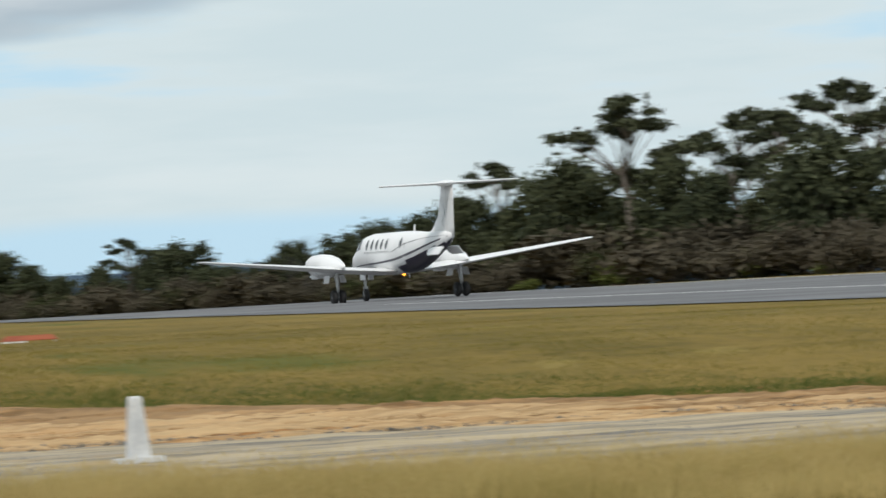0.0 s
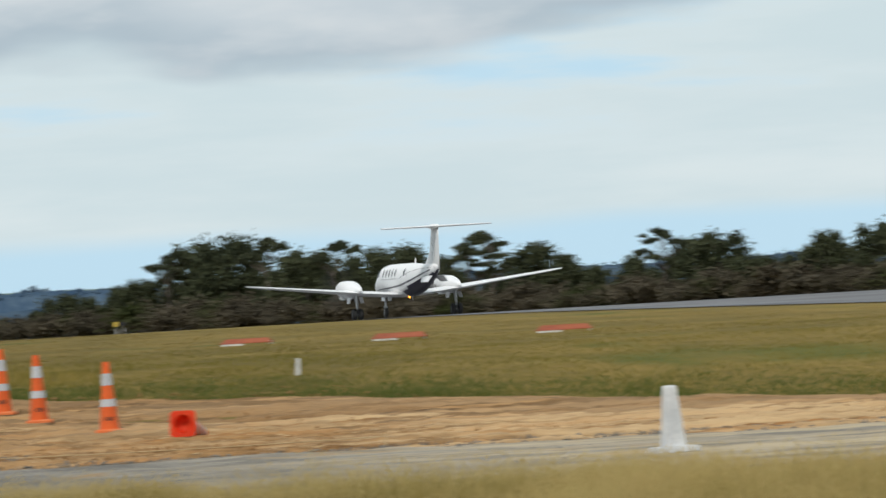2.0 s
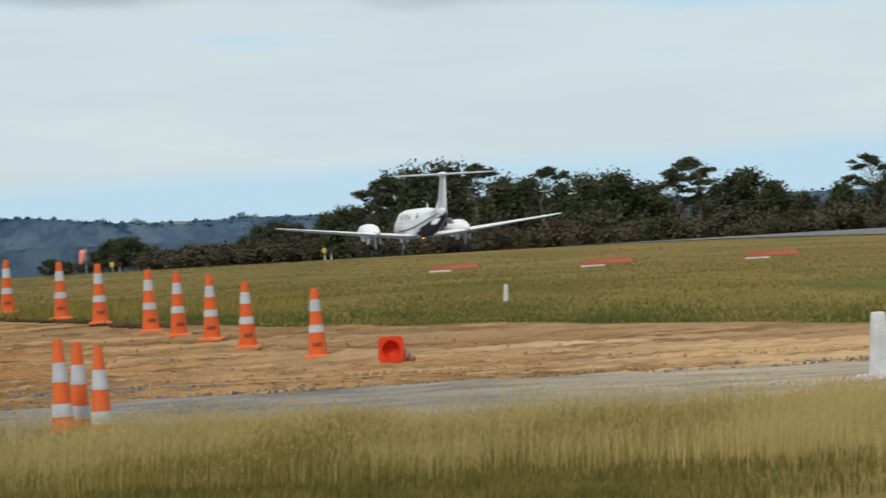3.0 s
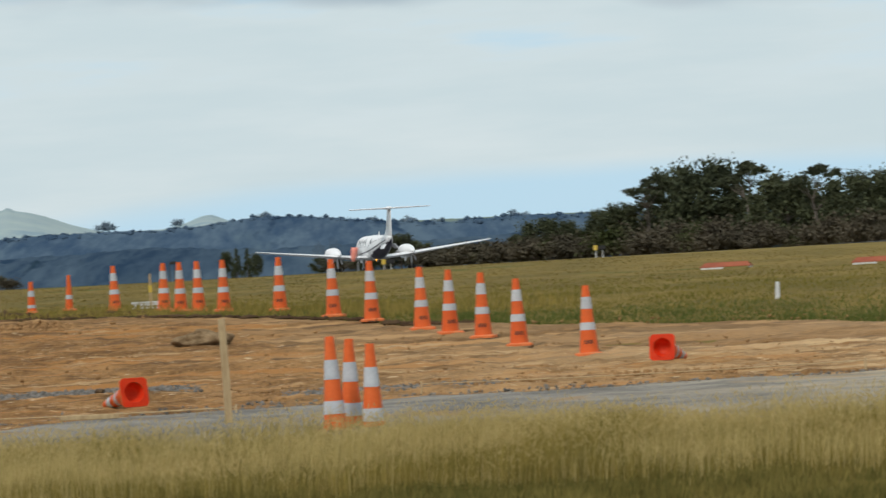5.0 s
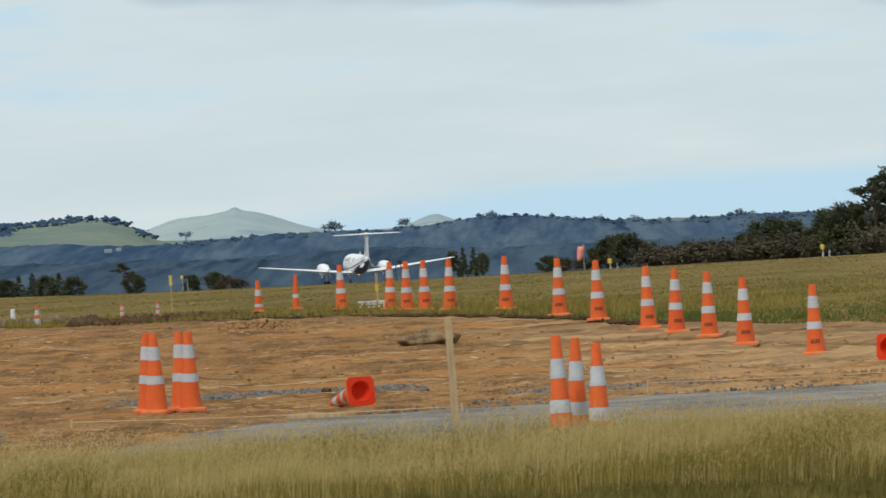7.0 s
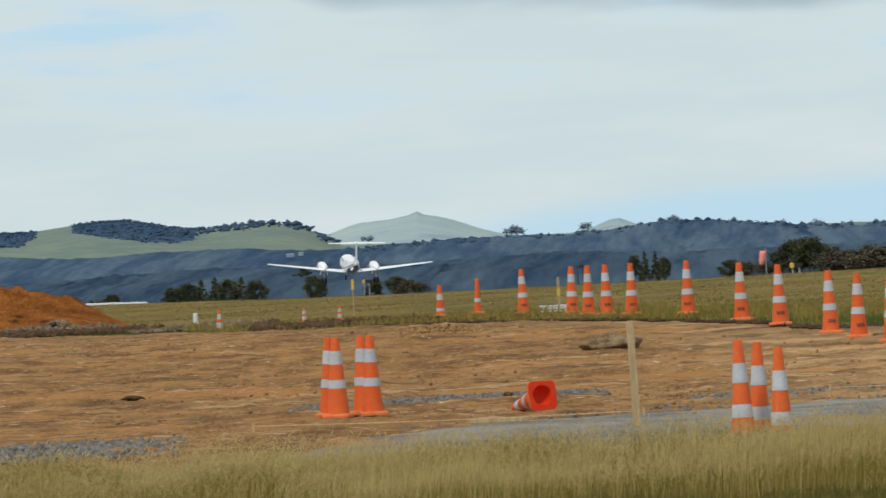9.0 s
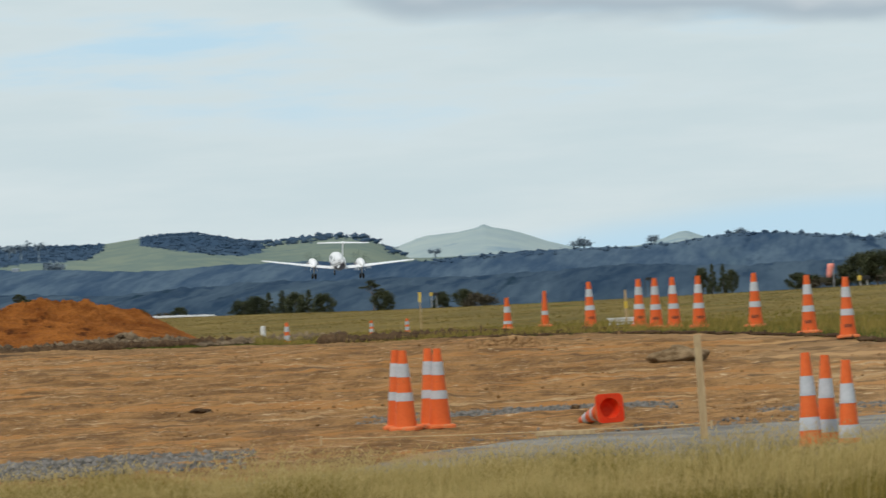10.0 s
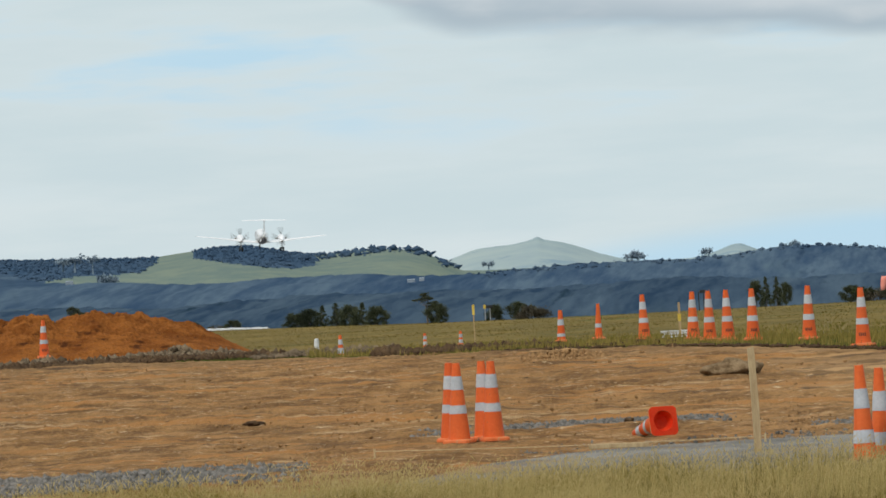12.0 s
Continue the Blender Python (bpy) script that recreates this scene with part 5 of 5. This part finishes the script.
# scrub along the foot
for k in range(74):
    _az = -18.9 + k * 0.255 + _r.uniform(-0.1, 0.1)
    _top = _r.uniform(0.0, 0.26) + (0.34 if _az < -13.5 else 0.12 if _az < -12 else 0.0)
    plant(_r.choice("ssu"), _az, tree_dist(_az) - _r.uniform(8, 20), min(_top, 0.02 + 0.07 * (-_az) if _az > -4 else 9), _r.uniform(0, 360), _r.uniform(1.0, 1.8))
for _az, _d, _top in ((-13.95, 262, 0.12), (-15.6, 246, 0.16), (-16.4, 238, 0.05), (-12.9, 268, -0.05)):
    plant("y", _az, _d, _top, _r.uniform(0, 360), 1.3)
# clumps on the far rim of the field
for _az, _d, _top, _k in ((6.95, 657, 0.06, "b"), (6.80, 651, 0.10, "k"), (6.65, 646, 0.12, "k"), (6.5, 640, 0.08, "b"), (6.35, 694, 0.11, "k"), (6.2, 689, 0.05, "b"), (7.1, 662, 0.02, "a"), (7.8, 688, -0.02, "b"), (8.0, 696, -0.06, "u"), (8.25, 645, -0.02, "b"),
                          (9.55, 693, 0.22, "h"), (9.4, 687, 0.14, "b"), (5.62, 667, 0.16, "h"), (5.50, 663, 0.04, "b"), (4.85, 695, -0.01, "b"), (4.6, 686, 0.01, "b"), (4.4, 679, -0.02, "u"),
                          (1.92, 651, 0.10, "b"), (1.80, 646, 0.15, "k"), (1.68, 642, 0.14, "k"), (1.58, 698, 0.06, "b"), (0.85, 671, -0.02, "a"), (0.6, 662, -0.03, "u"), (0.30, 651, 0.05, "a"), (0.12, 644, 0.18, "b"), (-0.05, 641, 0.20, "b"), (-0.25, 649, 0.10, "a"), (-0.5, 658, 0.02, "b"), (-0.75, 667, 0.06, "a")):
    plant(_k, _az, _d, _top, _r.uniform(0, 360), 0.8 if 1.5 < _az < 2 else 1.25 if _k in "kh" else 1.35)

# ---------------------------------------------------------------- far hills


def ridge(name, d, knots, depth, foot, material, label, bumps, seed, cols=1100, rows=50, grain=40.0, woods=None):
    """A hill range: crest heights by bearing, in degrees over eye level, falling to its foot towards the viewer."""
    az = np.linspace(-21, 13, cols)
    v = np.linspace(0, 1, rows)
    crest = np.interp(az, [k[0] for k in knots], [k[1] for k in knots])
    w = max(2, cols // 900)
    crest = np.convolve(np.pad(crest, w, mode="edge"), np.hanning(2 * w + 1) / np.hanning(2 * w + 1).sum(), mode="valid")
    V, A = np.meshgrid(v, az, indexing="ij")
    R = d - depth * (1 - V) + depth * 0.8 * np.clip(V - 0.8, 0, 1)
    a = np.radians(A)
    x, y = -R * np.sin(a), R * np.cos(a)
    wide = max(4, cols // 60)
    soft = np.convolve(np.pad(crest, wide, mode="edge"), np.hanning(2 * wide + 1) / np.hanning(2 * wide + 1).sum(), mode="valid")
    top = EYE + d * np.tan(np.radians(soft[None] + (crest - soft)[None] * np.clip((V - 0.45) / 0.35, 0, 1) ** 2))
    shape = np.sin(np.clip(V / 0.8, 0, 1) * math.pi / 2) ** 1.3 - 0.25 * np.clip((V - 0.8) / 0.2, 0, 1)
    rough = np.random.RandomState(seed).normal(size=V.shape)
    for _ in range(2):
        rough = (rough + np.roll(rough, 1, 0) + np.roll(rough, 1, 1) + np.roll(rough, -1, 1)) / 2.6
    crowns = 0.10 * rough + 0.42 * fbm(x / grain, y / grain, seed, 5)
    z = foot + (top - foot) * shape + bumps * crowns * np.clip(V * 3, 0, 1) * (V < 0.999)
    n, m = A.shape[1], A.shape[0]
    i, j = np.meshgrid(np.arange(n - 1), np.arange(m - 1))
    f = np.stack([j * n + i, (j + 1) * n + i, (j + 1) * n + i + 1, j * n + i + 1], -1).reshape(-1, 4)[:, ::-1]
    index = None
    if woods:
        el = np.degrees(np.arctan2(z - EYE, R)) + 0.006 * fbm(A * 9, V * 30, seed, 4)
        index = woods(A, el)[:-1, :-1].astype(np.int32).reshape(-1)
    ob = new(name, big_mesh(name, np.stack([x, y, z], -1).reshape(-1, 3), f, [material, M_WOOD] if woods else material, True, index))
    tagged(ob, label, "hills", kind="structure")
    return x, y, z


def canopy(name, xyz, n, size, seed, label, keep=None, material=None, loose=8.0):
    """Tree crowns over a far slope as one mass of small uneven clumps."""
    rng = np.random.RandomState(seed)
    x, y, z = (q.ravel() for q in xyz)
    pick = rng.choice(len(x), n)
    p = np.stack([x[pick], y[pick], z[pick]], -1)
    az = np.degrees(np.arctan2(-p[:, 0], p[:, 1]))
    ok = (np.abs(az + 3) < 19)
    if keep is not None:
        ok &= keep(az, np.degrees(np.arctan2(p[:, 2] - EYE, np.hypot(p[:, 0], p[:, 1]))), rng)
    p = p[ok]
    n = len(p)
    p[:, :2] += rng.uniform(-1, 1, (n, 2)) * np.array([size * 2, loose])
    p[:, 2] += rng.uniform(-0.6, 0.6, n) * size
    t = np.array([(0, 0, 1), (0.9, 0, 0.35), (0.28, 0.85, 0.4), (-0.72, 0.53, 0.3), (-0.72, -0.53, 0.42), (0.28, -0.85, 0.35), (0, 0, -0.6)])
    fc = np.array([(0, 1, 2), (0, 2, 3), (0, 3, 4), (0, 4, 5), (0, 5, 1), (2, 1, 6), (3, 2, 6), (4, 3, 6), (5, 4, 6), (1, 5, 6)])
    s = size * (0.35 + 1.2 * rng.uniform(0, 1, n) ** 2)
    q = t[None] * rng.uniform(0.6, 1.4, (n, 7, 1)) * s[:, None, None] * np.array([1.1, 1.1, 0.9]) + p[:, None] - np.array([0, 0, 0.3]) * s[:, None, None]
    f = (fc[None] + 7 * np.arange(n)[:, None, None]).reshape(-1, 3)
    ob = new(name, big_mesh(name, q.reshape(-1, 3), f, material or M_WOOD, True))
    tagged(ob, label, "forest", kind="stuff")


def west_edge(az):
    return np.interp(az, [8.62, 8.8, 9.1, 9.5, 9.75, 10.1], [0.66, 0.56, 0.535, 0.545, 0.52, 0.47])


def hill_woods(az, el):
    """Where trees cover the pasture hill: a plantation on its top and a wood over small fields."""
    block = (az > 6.85) & (az < 8.2) & (el > np.interp(az, [6.85, 7.1, 7.6, 8.2], [0.52, 0.50, 0.56, 0.68]))
    return block | ((az > 8.62) & (el > west_edge(az)))


def plantation(az, el, rng):
    return hill_woods(az, el)


def wood_top(az, el, rng):
    skyline = (el > np.interp(az, [5.2, 5.6, 6.0, 6.4, 7.0], [0.3, 0.555, 0.622, 0.60, 0.58])) & (az < 6.9)
    return (az > 5.3) & skyline & (rng.uniform(0, 1, len(az)) < 0.55)


def crest_trees(az, el, rng):
    rough = 0.5 + 0.5 * np.sin(az * 23) * np.sin(az * 9.7 + 1)
    top = np.interp(az, [k[0] for k in RID_CREST], [k[1] for k in RID_CREST])
    return (az < 5.2) & (el > top - 0.025) & (rng.uniform(0, 1, len(az)) < 0.1 + 0.9 * rough ** 2)


# the ranges' blue, pale haze is painted in their material colours
ridge("far_hill", 4600, [(-24, 0.2), (-4, 0.24), (0.9, 0.27), (1.5, 0.35), (1.75, 0.36), (1.9, 0.43), (2.05, 0.49), (2.15, 0.485), (2.35, 0.41), (2.6, 0.36), (3.2, 0.36), (3.35, 0.385), (3.5, 0.425), (3.65, 0.47), (3.8, 0.525), (3.95, 0.58), (4.08, 0.615), (4.2, 0.64), (4.27, 0.652), (4.31, 0.683), (4.35, 0.69), (4.40, 0.658), (4.5, 0.635), (4.65, 0.612), (4.8, 0.605), (4.95, 0.598), (5.08, 0.575), (5.2, 0.535), (5.35, 0.485), (5.5, 0.45), (5.7, 0.42), (8, 0.4), (24, 0.3)], 900, -60, M_PEAK, "distant grassy hills with a small summit, paled by haze in the colour", 0.8, 31, 1700)
PAST = ridge("pasture_hill", 3600, [(-24, 0.1), (5.2, 0.35), (5.6, 0.57), (6.0, 0.64), (6.4, 0.62), (6.8, 0.60), (7.2, 0.66), (7.6, 0.74), (8.0, 0.74), (8.3, 0.71), (8.7, 0.67), (9.1, 0.68), (9.5, 0.69), (10.0, 0.71), (10.5, 0.74), (11, 0.74), (24, 0.6)], 1000, -60, M_PASTURE, "distant hill of green pasture, dulled by haze in the colour", 0.7, 32, 1400, 110, woods=hill_woods)
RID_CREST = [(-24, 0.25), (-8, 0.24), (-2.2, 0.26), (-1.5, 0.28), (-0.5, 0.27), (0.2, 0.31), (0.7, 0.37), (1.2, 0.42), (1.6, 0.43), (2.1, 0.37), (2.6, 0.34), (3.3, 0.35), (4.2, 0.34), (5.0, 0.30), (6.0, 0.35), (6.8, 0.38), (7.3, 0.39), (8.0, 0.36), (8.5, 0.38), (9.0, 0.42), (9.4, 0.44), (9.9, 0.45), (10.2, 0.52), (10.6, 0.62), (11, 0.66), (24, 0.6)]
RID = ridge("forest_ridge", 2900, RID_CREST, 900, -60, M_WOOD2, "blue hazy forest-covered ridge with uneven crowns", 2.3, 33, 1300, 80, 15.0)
LOW = ridge("valley_forest", 1500, [(-24, 0.06), (-2, 0.10), (1, 0.06), (3, 0.14), (4.5, 0.10), (6.5, 0.17), (8.5, 0.12), (10.5, 0.2), (24, 0.2)], 800, -36, M_WOOD3, "dark wooded valley floor, haze-blue in its colour", 2.0, 34, 1200, 70, 8.0)


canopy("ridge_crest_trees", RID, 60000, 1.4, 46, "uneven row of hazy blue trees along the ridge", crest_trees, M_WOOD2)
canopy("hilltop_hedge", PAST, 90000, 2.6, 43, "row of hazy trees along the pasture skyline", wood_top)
canopy("hilltop_wood", PAST, 200000, 1.1, 44, "dark woods over the top of the pasture hill, haze-blue in colour", plantation, loose=5.0)


def far_tree(az, d, el0, el1, w, label="hazy lone tree on the skyline"):
    x, y = at(az, d)
    z0, z1 = EYE + d * math.tan(radians(el0)), EYE + d * math.tan(radians(el1))
    t = thing("far_tree", label, "tree", pose(x, y, z0))
    rng = np.random.RandomState(int(az * 100) % 999)
    h = z1 - z0
    cs = [(rng.uniform(-0.6, 0.6) * w, rng.uniform(-0.5, 0.5) * w, h * rng.uniform(0.45, 0.85), w * rng.uniform(0.25, 0.5)) for k in range(7)]
    co, f = leaf_cloud(rng, cs, 420, w * 0.09)
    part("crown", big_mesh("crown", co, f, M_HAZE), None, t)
    bm = bmesh.new()
    rod(bm, (0, 0, -h * 0.5), (0, 0, h * 0.7), w * 0.10, w * 0.05, 6)
    part("trunk", bm, M_HAZE, t)


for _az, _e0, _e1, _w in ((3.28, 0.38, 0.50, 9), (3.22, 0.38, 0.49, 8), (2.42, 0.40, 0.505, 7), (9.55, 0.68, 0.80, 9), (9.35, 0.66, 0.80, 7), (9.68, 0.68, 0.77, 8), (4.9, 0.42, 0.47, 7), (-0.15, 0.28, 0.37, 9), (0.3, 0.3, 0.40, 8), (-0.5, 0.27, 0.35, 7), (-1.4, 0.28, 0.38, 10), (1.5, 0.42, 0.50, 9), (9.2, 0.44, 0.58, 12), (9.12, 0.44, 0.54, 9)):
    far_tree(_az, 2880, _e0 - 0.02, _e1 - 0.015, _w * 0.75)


def far_house(az, d, el, w):
    x, y = at(az, d)
    h = thing("far_house", "tiny pale farmhouse among the valley trees", "house", pose(x, y, EYE + d * math.tan(radians(el))), "valley houses")
    bm = bmesh.new()
    box(bm, -w / 2, w / 2, -1.2, 1.2, -1.0, 0.35)
    part("wall", bm, M_HOUSE, h)
    bm = bmesh.new()
    loft(bm, [[(s * w / 2 * 1.05, -1.3, 0.35), (s * w / 2 * 1.05, 0, 0.8), (s * w / 2 * 1.05, 1.3, 0.35)] for s in (-1, 1)])
    part("roof", bm, M_HOUSE, h)


for _az, _el, _w in ((9.62, 0.49, 9), (5.78, 0.30, 9), (5.66, 0.31, 6)):
    far_house(_az, 2560, _el, _w * 0.4)

# ---------------------------------------------------------------- what moves
FLIGHT = [  # seconds, distance along the runway, offset from it, height, nose up, bank, heading
    (-0.1, 178.7, 92.80, 0.80, 0.0, -0.6, 6.9), (0.0, 181.5, 92.80, 0.80, 0.0, -0.6, 6.9), (0.5, 196.0, 92.99, 0.82, 0.0, -0.6, 7.3),
    (1.0, 210.4, 93.18, 0.76, 0.0, -0.6, 7.8), (1.5, 226.7, 93.37, 0.75, 0.0, -0.5, 8.2), (2.0, 242.1, 93.55, 0.67, 0.0, -0.3, 8.7),
    (2.5, 257.5, 93.74, 0.54, -0.4, 0.0, 9.1), (3.0, 273.2, 93.73, 0.42, -0.6, 0.0, 9.3), (3.5, 289.7, 93.72, 0.30, -0.6, -0.3, 9.6),
    (5.5, 359.3, 93.67, -0.16, -0.3, -0.2, 10.8), (6.0, 378.2, 93.66, -0.25, 0.0, -0.2, 11.0), (6.5, 398.1, 93.65, -0.27, 0.0, -0.2, 11.3),
    (7.0, 417.9, 93.44, -0.32, 1.2, 0.0, 11.2), (7.5, 438.1, 93.22, -0.34, 4.0, 0.1, 11.0), (9.5, 522.7, 92.37, 2.17, 4.9, 2.6, 10.6),
    (10.0, 545.3, 92.16, 3.43, 5.6, 2.5, 10.4), (10.5, 567.9, 91.95, 4.87, 6.4, 2.0, 10.2), (11.0, 591.9, 91.89, 6.45, 6.1, 1.7, 10.2),
    (11.5, 615.9, 91.82, 8.06, 5.7, 2.0, 10.2), (12.0, 640.2, 91.76, 9.72, 5.4, 2.5, 10.2)]


def flight_pose(s, across, z, nose, bank, heading):
    x = -s * math.sin(TRACK) + across * math.cos(TRACK)
    y = s * math.cos(TRACK) + across * math.sin(TRACK)
    return pose(x, y, z, 0, 0, heading) @ pose(0, 0, 0, nose, 0, 0) @ pose(0, 0, 0, 0, bank, 0)


def motions():
    walk(AIRCRAFT, [(row[0], flight_pose(*row[1:])) for row in FLIGHT])
    for prop, nx in PROPS:
        walk(prop, [(k / 30, pose(nx, 3.42, 1.62, 0, 77.0 * k, 0)) for k in range(361)])


motions()
